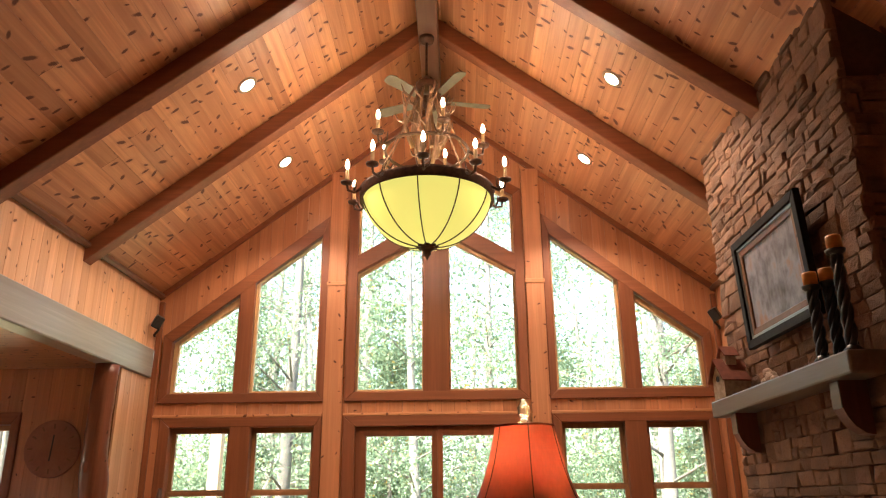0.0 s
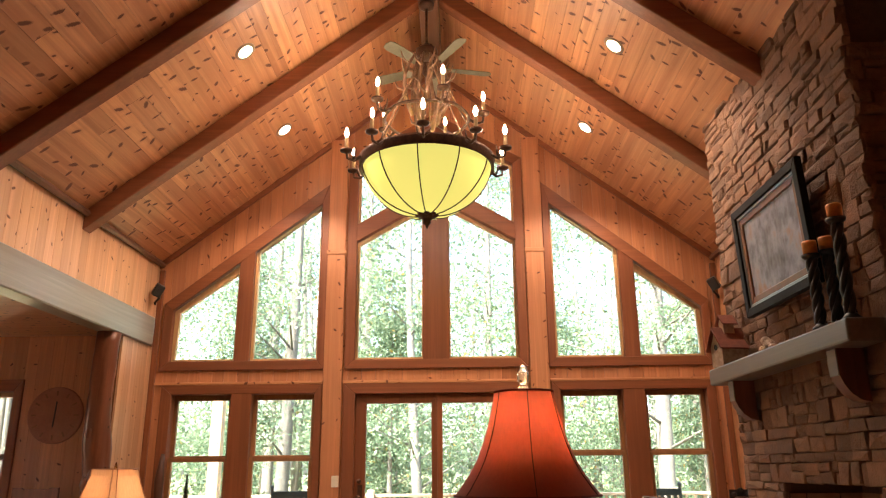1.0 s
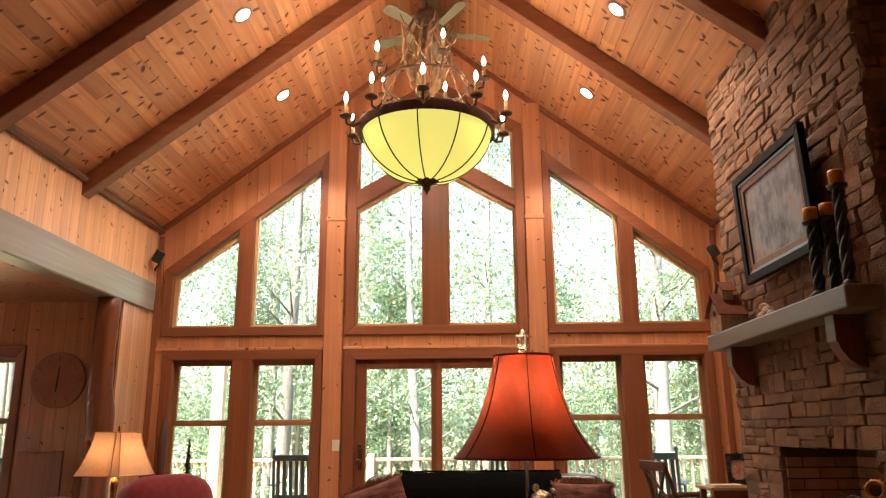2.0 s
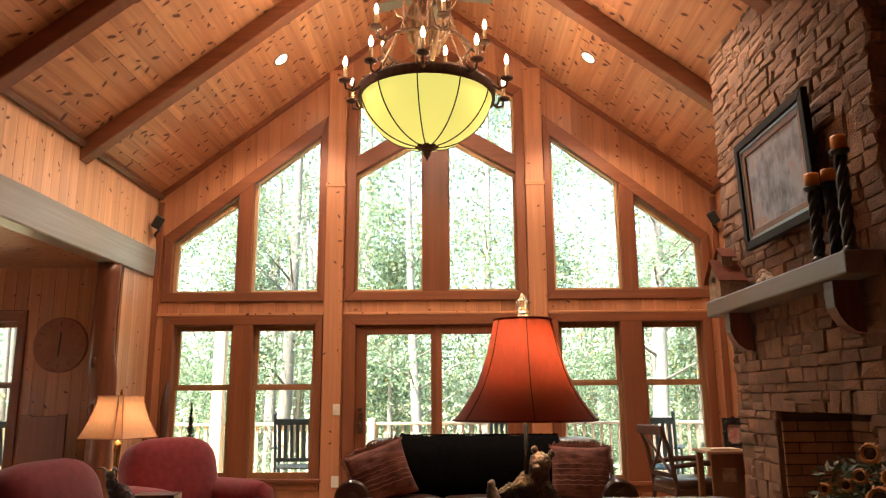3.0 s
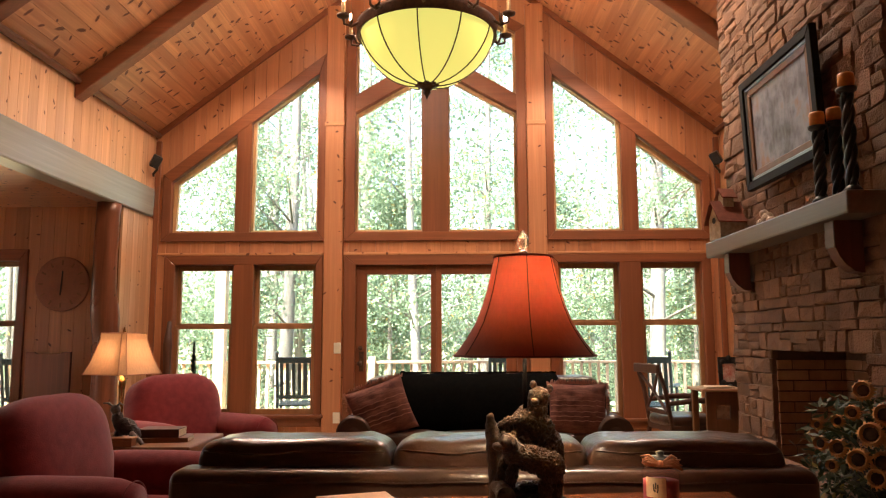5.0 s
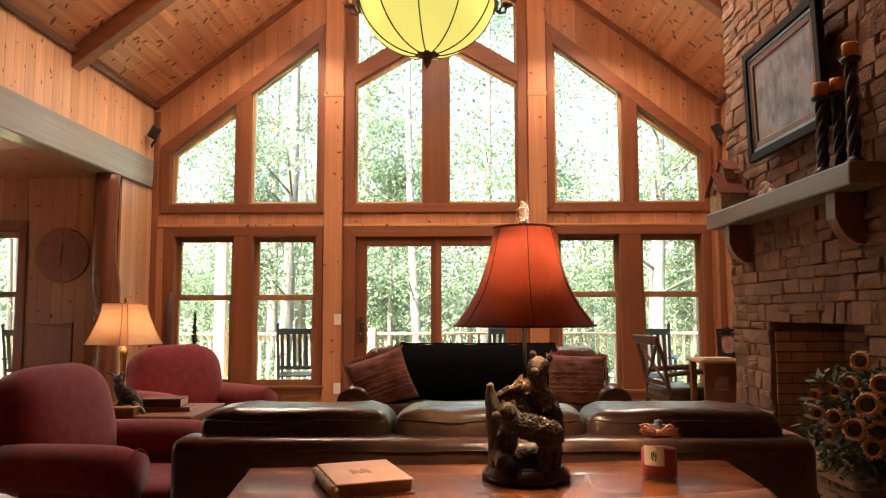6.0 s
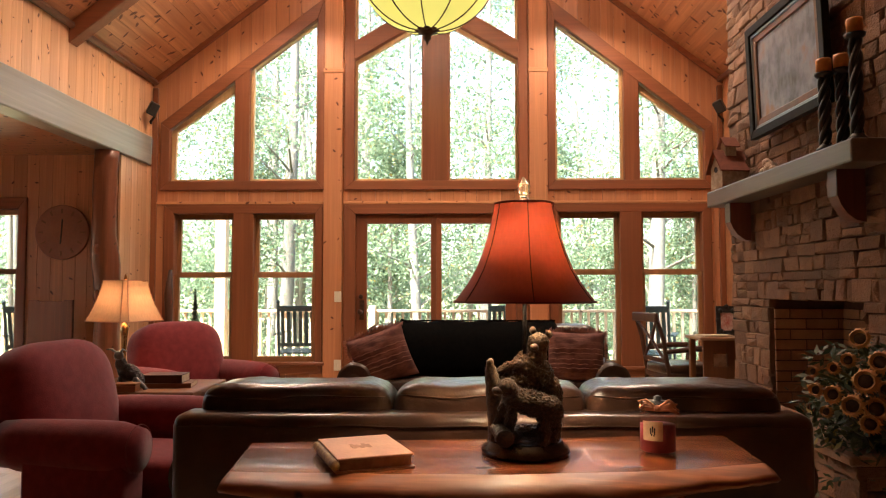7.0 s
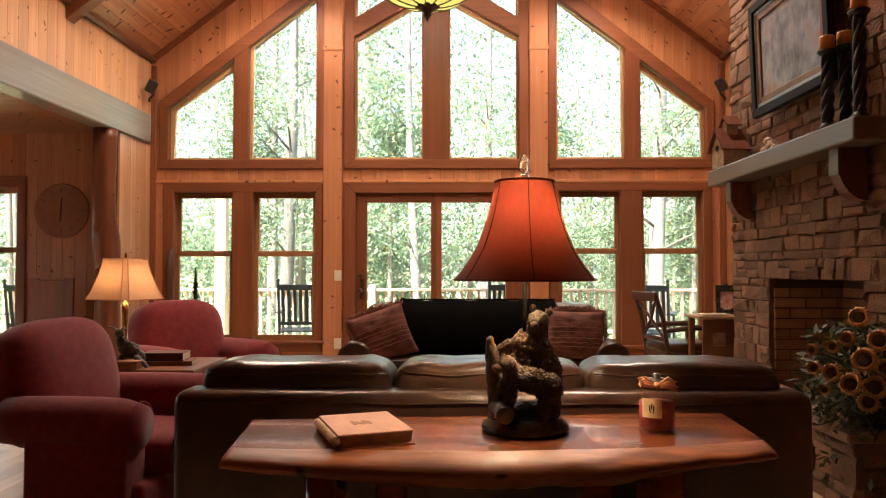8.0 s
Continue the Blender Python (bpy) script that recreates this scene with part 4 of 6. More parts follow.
# ---- red table lamp with a bear group ----
def bell(bm, profile, sides, square=0.0, n=48, sag=0.0):
    """A lamp shade of several panels; square 0 is round, 1 a square with cut corners."""
    rings = []
    for r, z in profile:
        row = []
        for i in range(n):
            a = 2 * math.pi * i / n
            q = 1.0
            if square:
                q = min(1 / max(abs(math.cos(a)), abs(math.sin(a))), 1.17) * square + (1 - square)
            if sag:
                q -= sag * abs(math.sin(sides * a / 2))
            row.append(bm.verts.new((r * q * math.cos(a), r * q * math.sin(a), z)))
        rings.append(row)
    for a, b in zip(rings, rings[1:]):
        for i in range(n):
            bm.faces.new((a[i], a[(i + 1) % n], b[(i + 1) % n], b[i]))
    return bm


def seam(sides, k, profile, square=0.0, grow=1.004, off=0.0):
    a = 2 * math.pi * (k + off) / sides
    q = min(1 / max(abs(math.cos(a)), abs(math.sin(a))), 1.17) * square + (1 - square) if square else 1.0
    return [(r * q * grow * math.cos(a), r * q * grow * math.sin(a), z) for r, z in profile]


SEAM_RED = mottled("seam_red", (0.07, 0.014, 0.01), (0.05, 0.01, 0.008), 40, 0.9)
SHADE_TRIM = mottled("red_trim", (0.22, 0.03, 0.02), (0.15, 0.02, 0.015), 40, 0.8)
red = thing("table_lamp", "lit red bell-shaded lamp with bronze bears on the table", "lamp", (0.22, 2.4, 0.68))
prof = [(0.095, 0.802), (0.1, 0.775), (0.109, 0.735), (0.12, 0.69), (0.136, 0.64), (0.156, 0.59), (0.182, 0.545), (0.212, 0.503), (0.228, 0.484)]
shade = part("shade", bell(bmesh.new(), prof, 6), RED_SHADE, red, "red cloth bell shade", True)
part("lining", bell(bmesh.new(), [(r - 0.004, z) for r, z in prof], 6), SHADE_LINING, shade, "cream lining", True)
for k in range(6):
    part("seam", tube(bmesh.new(), seam(6, k, prof, off=-0.467), 0.0017, 5), SEAM_RED, shade, "dark red seam")
for r, z in ((prof[0][0], prof[0][1]), (prof[-1][0], prof[-1][1])):
    part("piping", tube(bmesh.new(), [(r * math.cos(2 * math.pi * i / 40), r * math.sin(2 * math.pi * i / 40), z) for i in range(41)], 0.0038, 6, False), SHADE_TRIM, shade, smooth=True)
bm = bmesh.new()
tube(bm, [(0, 0, 0.2), (0, 0, 0.54)], 0.007, 10)
tube(bm, [(0, 0, 0.52), (0.05, 0, 0.58), (0.06, 0, 0.68), (0.03, 0, 0.79), (0, 0, 0.81), (-0.03, 0, 0.79), (-0.06, 0, 0.68), (-0.05, 0, 0.58), (0, 0, 0.52)], 0.0025, 6)
STEM = mottled("stem_black", (0.006, 0.005, 0.005), (0.01, 0.008, 0.007), 30, 0.8)
STEM.node_tree.nodes["Principled BSDF"].inputs["Specular IOR Level"].default_value = 0.1
part("stem", bm, STEM, red, smooth=True)
bm = bmesh.new()
for k in range(3):
    a = 2 * math.pi * k / 3
    tube(bm, [(0, 0, 0.805), (0.095 * math.cos(a), 0.095 * math.sin(a), 0.8)], 0.002, 5)
part("shade_spider", bm, IRON, red)
part("socket", lathe(bmesh.new(), [(0.008, 0.515), (0.013, 0.52), (0.0145, 0.535), (0.014, 0.64), (0.011, 0.642)], 18), BLACK, red, "dark bulb socket", True)
CRYSTAL = material("crystal", (0.8, 0.75, 0.65), 0.06)
CRYSTAL.node_tree.nodes["Principled BSDF"].inputs["Transmission Weight"].default_value = 0.95
bm = lathe(bmesh.new(), [(0.012, 0.805), (0.018, 0.815), (0.01, 0.825), (0.019, 0.84), (0.02, 0.862), (0.011, 0.878), (0.004, 0.89)], 10)
part("finial", bm, CRYSTAL, red, "clear faceted glass finial")
part("bulb", lathe(bmesh.new(), [(0.012, 0.64), (0.028, 0.68), (0.03, 0.71), (0.018, 0.74), (0.004, 0.75)], 14), glowing("lamp_bulb", (1.0, 0.78, 0.54), 54.0), red, "lit bulb", True)
bm = bmesh.new()
lathe(bm, [(0.138, 0.0), (0.142, 0.012), (0.138, 0.024), (0.126, 0.03), (0.122, 0.042), (0.11, 0.047), (0.03, 0.049)], 40)
part("base", bm, mottled("base_lacquer", (0.02, 0.011, 0.008), (0.032, 0.018, 0.012), 30, 0.24, 0.2, 0.002), red, "round dark base", True)


def furry(blobs, tubes, seed):
    """A carved figure from overlapping swollen forms with a shaggy surface."""
    bm = bmesh.new()
    for (x, y, z), (a, b, c), tilt in blobs:
        before = set(bm.verts)
        around = min(120, max(24, int(6.3 * max(a, b, c) / 0.0048)))
        bulge(bm, (0, 0, 0), (a, b, c), 2.0, around, around * 2 // 3)
        m = pose(x, y, z, 0, tilt, 0)
        for v in [v for v in bm.verts if v not in before]:
            p = m @ v.co
            d = (v.co.normalized())
            tuft = 1 - min(1.0, 1.9 * abs(noise.noise(p * 125 + Vector((seed, 0, 0)))))
            h = (0.4 - tuft) * 0.009 * min(1.0, (max(a, b, c) / 0.05) ** 2) + noise.noise(p * 230) * 0.0012
            v.co = p + (m.to_3x3() @ d) * h
    for pts, radii in tubes:
        before = set(bm.verts)
        fine, wide = [], []
        for (p, q), (a, b) in zip(zip(pts, pts[1:]), zip(radii, radii[1:])):
            for i in range(6):
                fine.append(Vector(p).lerp(Vector(q), i / 6))
                wide.append(a + (b - a) * i / 6)
        tube(bm, fine + [Vector(pts[-1])], wide + [radii[-1]], 16)
        for v in [v for v in bm.verts if v not in before]:
            v.co += 0.006 * noise.noise_vector(v.co * 60) + 0.002 * noise.noise_vector(v.co * 170)
    return bm


K = 0.00184
def at_px(px, py, y=0.0):
    return ((px - 930) * K, y, (762 - py) * K + 0.0)


blobs = []
for px, py, y, a, b, c, tilt in (
        (928, 736, 0.0, 57, 50, 9, 0), (938, 726, 0.0, 34, 28, 13, 4), (905, 728, -0.04, 20, 20, 12, 0), (965, 728, -0.03, 22, 22, 12, 0),
        # lower bear: body, rump, shoulders, legs, head, snout, ears
        (938, 670, -0.075, 46, 26, 22, 13), (967, 684, -0.065, 25, 26, 27, 0), (909, 662, -0.07, 21, 22, 21, 0), (976, 718, -0.05, 13, 14, 31, 6), (956, 718, -0.095, 12, 12, 30, 4),
        (902, 694, -0.085, 10, 11, 30, 12), (886, 690, -0.05, 9, 10, 28, 18), (896, 643, -0.085, 17, 18, 16, 0), (880, 648, -0.095, 11, 9, 7, 10), (905, 630, -0.075, 5, 4, 6, 0), (889, 630, -0.08, 5, 4, 6, 0),
        # standing bear: haunch, belly, chest, shoulders, arms, head, snout, ears
        (972, 662, 0.05, 27, 34, 40, -12), (951, 634, 0.03, 31, 30, 36, 16), (937, 612, 0.02, 27, 26, 30, 26), (950, 594, 0.01, 19, 22, 20, 0), (984, 700, 0.06, 14, 22, 36, 0),
        (903, 612, -0.01, 27, 9, 9, -24), (893, 628, 0.0, 20, 9, 8, -20), (920, 650, 0.02, 30, 26, 40, 10),
        (953, 572, -0.01, 19, 21, 20, 20), (945, 577, -0.038, 8, 12, 7, 0), (944, 549, -0.005, 6, 4, 7, 0), (973, 556, -0.005, 6, 4, 7, 0)):
    blobs.append((at_px(px, py, y), (a * K, b * K, c * K), tilt))
trunk = [([at_px(884, 742, -0.02), at_px(880, 690, -0.02), at_px(874, 640, -0.02), at_px(869, 616, -0.02), at_px(866, 600, -0.03)], [0.034, 0.03, 0.025, 0.017, 0.01]),
         ([at_px(890, 724, -0.135), at_px(888, 722, -0.09), at_px(880, 716, -0.03)], [0.026, 0.027, 0.024])]
bear = part("bear_figure", furry(blobs, trunk, 3), BRONZE, red, "bronze-brown carved bear group", True)

# ---- things on the slab table ----
book = thing("photo_album", "tan leather album with a laced spine, lying on the table", "book", (-0.287, 2.3, 0.68), 21)
PAGES = mottled("paper", (0.7, 0.6, 0.45), (0.55, 0.45, 0.32), 60, 0.9)
TAN = mottled("tan_leather", (0.58, 0.31, 0.19), (0.5, 0.25, 0.15), 12, 0.5, 0.3, 0.003)
part("cover", block(-0.115, 0.115, -0.15, 0.15, 0.036, 0.043, 0.002), TAN, book)
part("cover", block(-0.12, 0.12, -0.152, 0.152, 0.0, 0.006, 0.002), TAN, book)
part("page_block", block(-0.105, 0.11, -0.143, 0.143, 0.0065, 0.0355, 0.001), mottled("album_pages", (0.42, 0.25, 0.14), (0.3, 0.16, 0.09), 60, 0.9), book, "brown-edged paper block")
bm = bmesh.new()
tube(bm, [(-0.118, -0.15 + 0.3 * i / 12, 0.022 + 0.002 * (i % 2)) for i in range(13)], [0.013 + 0.0025 * (i % 2) for i in range(13)], 10)
part("spine", bm, mottled("cord", (0.6, 0.38, 0.13), (0.2, 0.1, 0.04), 60, 0.5), book, "corded golden-brown spine", True)
bm = bmesh.new()
for i in range(5):
    box(bm, -0.04 + 0.012 * i, -0.028 + 0.012 * i, -0.03 + 0.01 * (i % 2), 0.03 - 0.012 * (i % 3), 0.0425, 0.0436)
part("stamp", bm, mottled("stamp", (0.34, 0.15, 0.08), (0.28, 0.12, 0.07), 50, 0.6), book, "darker pressed pattern")

jar = thing("candle_jar", "red jar candle with cream label and raffia bow, on the table", "candle", (0.643, 2.4, 0.68))
part("glass", lathe(bmesh.new(), [(0.052, 0.0), (0.0595, 0.006), (0.0595, 0.118), (0.053, 0.132), (0.046, 0.14)], 36, cap=False), jar_glass(), jar, smooth=True)
part("wax", lathe(bmesh.new(), [(0.05, 0.01), (0.0545, 0.014), (0.0545, 0.094), (0.02, 0.096)], 32), mottled("red_wax", (0.34, 0.04, 0.052), (0.28, 0.03, 0.042), 6, 0.45), jar, "dark red wax", True)
part("lid", lathe(bmesh.new(), [(0.049, 0.136), (0.051, 0.14), (0.051, 0.158), (0.044, 0.165), (0.012, 0.168), (0.014, 0.18), (0.006, 0.184)], 28), BLACK, jar, "dark lid", True)
CREAM = mottled("cream_paper", (0.72, 0.58, 0.38), (0.66, 0.52, 0.33), 20, 0.7)
bm = bmesh.new()
for i in range(9):
    a0, a1 = [math.radians(-152 + 62 * k / 9) for k in (i, i + 1)]
    bm.faces.new([bm.verts.new((0.0602 * math.cos(a), 0.0602 * math.sin(a), z)) for a, z in ((a0, 0.05), (a1, 0.05), (a1, 0.11), (a0, 0.11))])
label_ob = part("label", bm, CREAM, jar, "cream paper label")
bm = bmesh.new()
for k, (da, z0, z1) in enumerate(((-6, 0.07, 0.09), (0, 0.076, 0.095), (6, 0.07, 0.09), (-3, 0.066, 0.072), (4, 0.064, 0.07))):
    a = math.radians(-122 + da)
    b = a + math.radians(4)
    bm.faces.new([bm.verts.new((0.0606 * math.cos(q), 0.0606 * math.sin(q), z)) for q, z in ((a, z0), (b, z0), (b, z1), (a, z1))])
part("emblem", bm, BLACK, label_ob, "small dark emblem")
rnd = random.Random(8)
RAFFIA = mottled("raffia", (0.62, 0.28, 0.15), (0.5, 0.19, 0.1), 40, 0.8)
bow = part("bow", bulge(bmesh.new(), (0, -0.056, 0.152), (0.012, 0.01, 0.011), 2, 12, 8, m=pose(0, 0, 0, 0, 0, -15)), RAFFIA, jar, "orange raffia bow", True)
for k in range(14):
    side = -1 if k % 2 else 1
    h = rnd.uniform(0.0, 0.026)
    reach = rnd.uniform(0.042, 0.066)
    bm = tube(bmesh.new(), [Vector(p) @ pose(0, 0, 0, 0, 0, 15).to_3x3() for p in ((0, -0.054, 0.15), (side * 0.035, -0.064, 0.154 + h), (side * reach, -0.05, 0.15 + h + rnd.uniform(-0.024, 0.006)), (side * 0.035, -0.06, 0.146 + 0.4 * h), (0, -0.054, 0.15))], 0.0045, 5)
    part("strand", bm, RAFFIA, bow, smooth=True)
for k in range(3):
    part("tie", tube(bmesh.new(), [(0.053 * math.cos(2 * math.pi * i / 20), 0.053 * math.sin(2 * math.pi * i / 20), 0.144 + 0.005 * k) for i in range(21)], 0.003, 5, False), RAFFIA, bow)

# ---- red armchairs ----
def armchair(label, at, turn):
    c = thing("armchair", label, "armchair", at, turn, "red armchairs")
    part("base", block(-0.4, 0.4, -0.18, 0.34, 0.08, 0.3, 0.03, 3), RED_CLOTH, c, smooth=True)
    part("seat_cushion", bulge(bmesh.new(), (0, 0.06, 0.37), (0.27, 0.36, 0.1), 5, 28, 12), RED_CLOTH, c, smooth=True)
    tilt = pose(0, -0.24, 0.3, 14, 0, 0)
    part("backrest", bulge(bmesh.new(), (0, 0, 0.375), (0.37, 0.155, 0.295), 3.2, 36, 20, m=tilt, wrinkle=0.006), RED_CLOTH, c, smooth=True)
    for s in (-1, 1):
        bm = bmesh.new()
        n = 7
        tube(bm, [(s * 0.37, -0.3 + 0.62 * i / n, 0.545 - 0.01 * (i / n) ** 2) for i in range(n + 1)], [0.1, 0.105, 0.108, 0.11, 0.112, 0.114, 0.112, 0.09], 20)
        box(bm, s * 0.37 - 0.085, s * 0.37 + 0.085, -0.17, 0.29, 0.08, 0.55, 0.02, 2)
        part("arm", bm, RED_CLOTH, c, smooth=True)
        part("piping", tube(bmesh.new(), [(s * 0.37 + 0.1 * math.cos(2 * math.pi * i / 20), 0.312, 0.54 + 0.1 * math.sin(2 * math.pi * i / 20)) for i in range(21)], 0.0032, 6, False), RED_CLOTH, c)
        for y in (-0.16, 0.26):
            part("leg", lathe(bmesh.new(), [(0.02, 0), (0.03, 0.08)], 10, (s * 0.34, y, 0)), DARK_WOOD, c)
    return c


armchair("plump red upholstered armchair near the sofa's end", (-1.59, 3.5, 0), -97)
armchair("plump red upholstered armchair in front of the windows", (-1.88, 5.45, 0), -128)

# ---- side table with lamp, books and boxes ----
st = thing("side_table", "dark brown wooden side table between the armchairs", "table")
part("tabletop", block(-2.25, -1.55, 4.34, 4.98, 0.57, 0.6, 0.006), BROWN_WOOD, st)
part("apron", block(-2.2, -1.6, 4.4, 4.92, 0.48, 0.57), BROWN_WOOD, st)
for x in (-2.19, -1.61):
    for y in (4.4, 4.92):
        part("leg", block(x - 0.025, x + 0.025, y - 0.025, y + 0.025, 0, 0.48, 0.004), BROWN_WOOD, st)
lp = thing("table_lamp", "lit cream panelled lamp with a slim stem on the side table", "lamp", (-2.115, 4.68, 0.6))
prof = [(0.103, 0.66), (0.108, 0.62), (0.12, 0.57), (0.138, 0.51), (0.16, 0.45), (0.18, 0.405)]
CORNERS = [45 + 90 * k + d for k in range(4) for d in (-6, 6)]


def cut_square(r, a):
    """Radius at angle a of a square with narrow cut corners."""
    a = radians((a + 45) % 90 - 45)
    return r * min(1 / math.cos(a), 1 / math.cos(radians(39)) * math.cos(radians(6)) / math.cos(radians(45) - abs(a)))


turned = pose(0, 0, 0, 0, 0, -21)
bm = bmesh.new()
angles = sorted(CORNERS + [45 * k for k in range(0, 8, 2)] + [22 + 90 * k for k in range(4)] + [68 + 90 * k for k in range(4)])
rings = [[bm.verts.new(turned @ Vector((cut_square(r, a) * math.cos(radians(a)), cut_square(r, a) * math.sin(radians(a)), z))) for a in angles] for r, z in prof]
for a, b in zip(rings, rings[1:]):
    for i in range(len(a)):
        bm.faces.new((a[i], a[(i + 1) % len(a)], b[(i + 1) % len(a)], b[i]))
sh = part("shade", bm, CREAM_SHADE, lp, "cream cloth shade with cut corners", False)
for a in CORNERS:
    part("seam", tube(bmesh.new(), [turned @ Vector((cut_square(r, a) * 1.006 * math.cos(radians(a)), cut_square(r, a) * 1.006 * math.sin(radians(a)), z)) for r, z in prof], 0.003, 5), TAN, sh)
for r, z in (prof[0], prof[-1]):
    part("piping", tube(bmesh.new(), [turned @ Vector((cut_square(r, a) * math.cos(radians(a)), cut_square(r, a) * math.sin(radians(a)), z)) for a in angles + angles[:1]], 0.0035, 5, False), TAN, sh)
bm = bmesh.new()
tube(bm, [(0, 0, 0.03), (0, 0, 0.5)], 0.008, 8)
lathe(bm, [(0.012, 0.05), (0.022, 0.1), (0.012, 0.16), (0.018, 0.3), (0.026, 0.36), (0.01, 0.4)], 14)
part("stem", bm, BRASS, lp, "slim brass stem", True)
bm = bmesh.new()
lathe(bm, [(0.006, 0.64), (0.01, 0.67), (0.004, 0.7)], 8)
tube(bm, [(0.13, 0, 0.655), (-0.13, 0, 0.655)], 0.002, 5)
tube(bm, [(0, 0, 0.5), (0, 0, 0.66)], 0.003, 6)
part("finial", bm, BRASS, lp)
part("base", lathe(bmesh.new(), [(0.1, 0), (0.105, 0.015), (0.08, 0.03), (0.02, 0.05)], 24), BROWN_WOOD, lp, smooth=True)
part("bulb", lathe(bmesh.new(), [(0.012, 0.46), (0.028, 0.5), (0.03, 0.53), (0.018, 0.56), (0.004, 0.57)], 12), glowing("side_bulb", (1.0, 0.68, 0.4), 10.5), lp, "lit bulb", True)
fig = thing("moose_figure", "small dark moose figure with pale flanks on the side table", "figurine", (-2.0, 4.5, 0.6))
blobs = [((0, 0, 0.1), (0.07, 0.04, 0.05), 15), ((-0.05, 0, 0.15), (0.035, 0.03, 0.045), 0), ((-0.06, -0.01, 0.2), (0.03, 0.025, 0.03), -20), ((0.06, 0, 0.05), (0.035, 0.035, 0.05), 0), ((-0.04, 0, 0.04), (0.025, 0.03, 0.05), 0)]
legs = [([(-0.06, 0, 0.21), (-0.1, -0.01, 0.235), (-0.13, -0.02, 0.24)], [0.008, 0.006, 0.003]), ([(-0.06, 0, 0.21), (-0.03, -0.02, 0.24), (0.0, -0.03, 0.23)], [0.008, 0.006, 0.003]),
        ([(0.05, -0.03, 0.06), (0.1, -0.05, 0.03), (0.13, -0.05, 0.0)], [0.018, 0.014, 0.012])]
part("figure", furry(blobs, legs, 7), mottled("figure_dark", (0.016, 0.015, 0.016), (0.16, 0.155, 0.16), 9, 0.3), fig, smooth=True)
for label, x, y, z, w, d, h, turn, mat in (
        ("closed pale-edged hardcover book lying on the side table", -1.78, 4.62, 0.6, 0.27, 0.19, 0.028, 8, BROWN_WOOD),
        ("closed thick brown hardcover book on top of another", -1.82, 4.62, 0.628, 0.25, 0.17, 0.05, 4, DARK_WOOD)):
    b = thing("book", label, "book", (x, y, z), turn, "books on the side table")
    part("cover", block(-w / 2, w / 2, -d / 2, d / 2, h - 0.004, h, 0.001), mat, b)
    part("cover", block(-w / 2, w / 2, -d / 2, d / 2, 0, 0.004, 0.001), mat, b)
    part("spine", block(-w / 2, w / 2, -d / 2 - 0.004, -d / 2, 0, h, 0.001), mat, b)
    part("page_block", block(-w / 2 + 0.004, w / 2 - 0.003, -d / 2, d / 2 - 0.004, 0.004, h - 0.004), PAGES, b)
for label, x, y, w, d, h, mat in (("small dark wooden box on the side table", -2.12, 4.42, 0.15, 0.1, 0.045, DARK_WOOD), ("small red wooden box on the side table", -1.96, 4.385, 0.13, 0.08, 0.05, BROWN_WOOD)):
    b = thing("trinket_box", label, "box", (x, y, 0.6), 3)
    part("body", block(-w / 2, w / 2, -d / 2, d / 2, 0, h * 0.7, 0.003), mat, b)
    part("lid", block(-w / 2 - 0.003, w / 2 + 0.003, -d / 2 - 0.003, d / 2 + 0.003, h * 0.71, h, 0.003), mat, b)

# ---- on the far sofa ----
bm = bmesh.new()
prof = [(5.93, 0.44), (5.935, 0.6), (6.0, 0.8), (6.1, 0.9), (6.25, 0.935), (6.42, 0.93), (6.5, 0.86), (6.52, 0.6)]
nx = 40
grid = [[bm.verts.new((-0.47 + 1.29 * i / nx, y - 0.008 * math.sin(i * 0.9) * (0.3 + abs(z - 0.93)), z + 0.008 * math.sin(i * 0.55 + 1) + (0.012 if i in (0, nx) else 0))) for i in range(nx + 1)] for y, z in prof]
for a, b in zip(grid, grid[1:]):
    for i in range(nx):
        bm.faces.new((a[i], a[i + 1], b[i + 1], b[i]))
throw = solid("throw_blanket", bm, BLACK_CLOTH, "thick black throw draped over the sofa back", "blanket", smooth=True)
mod = throw.modifiers.new("thickness", "SOLIDIFY")
mod.thickness = 0.02
rnd = random.Random(12)
bm = bmesh.new()
for i in range(260):
    x = -0.46 + 1.27 * i / 259
    q = Vector((x, 6.2 + rnd.uniform(-0.05, 0.05), 0.94))
    tube(bm, [q, q + Vector((rnd.uniform(-0.014, 0.014), -0.01, rnd.uniform(0.002, 0.009)))], [0.007, 0.003], 4)
part("pile", bm, BLACK_CLOTH, throw)


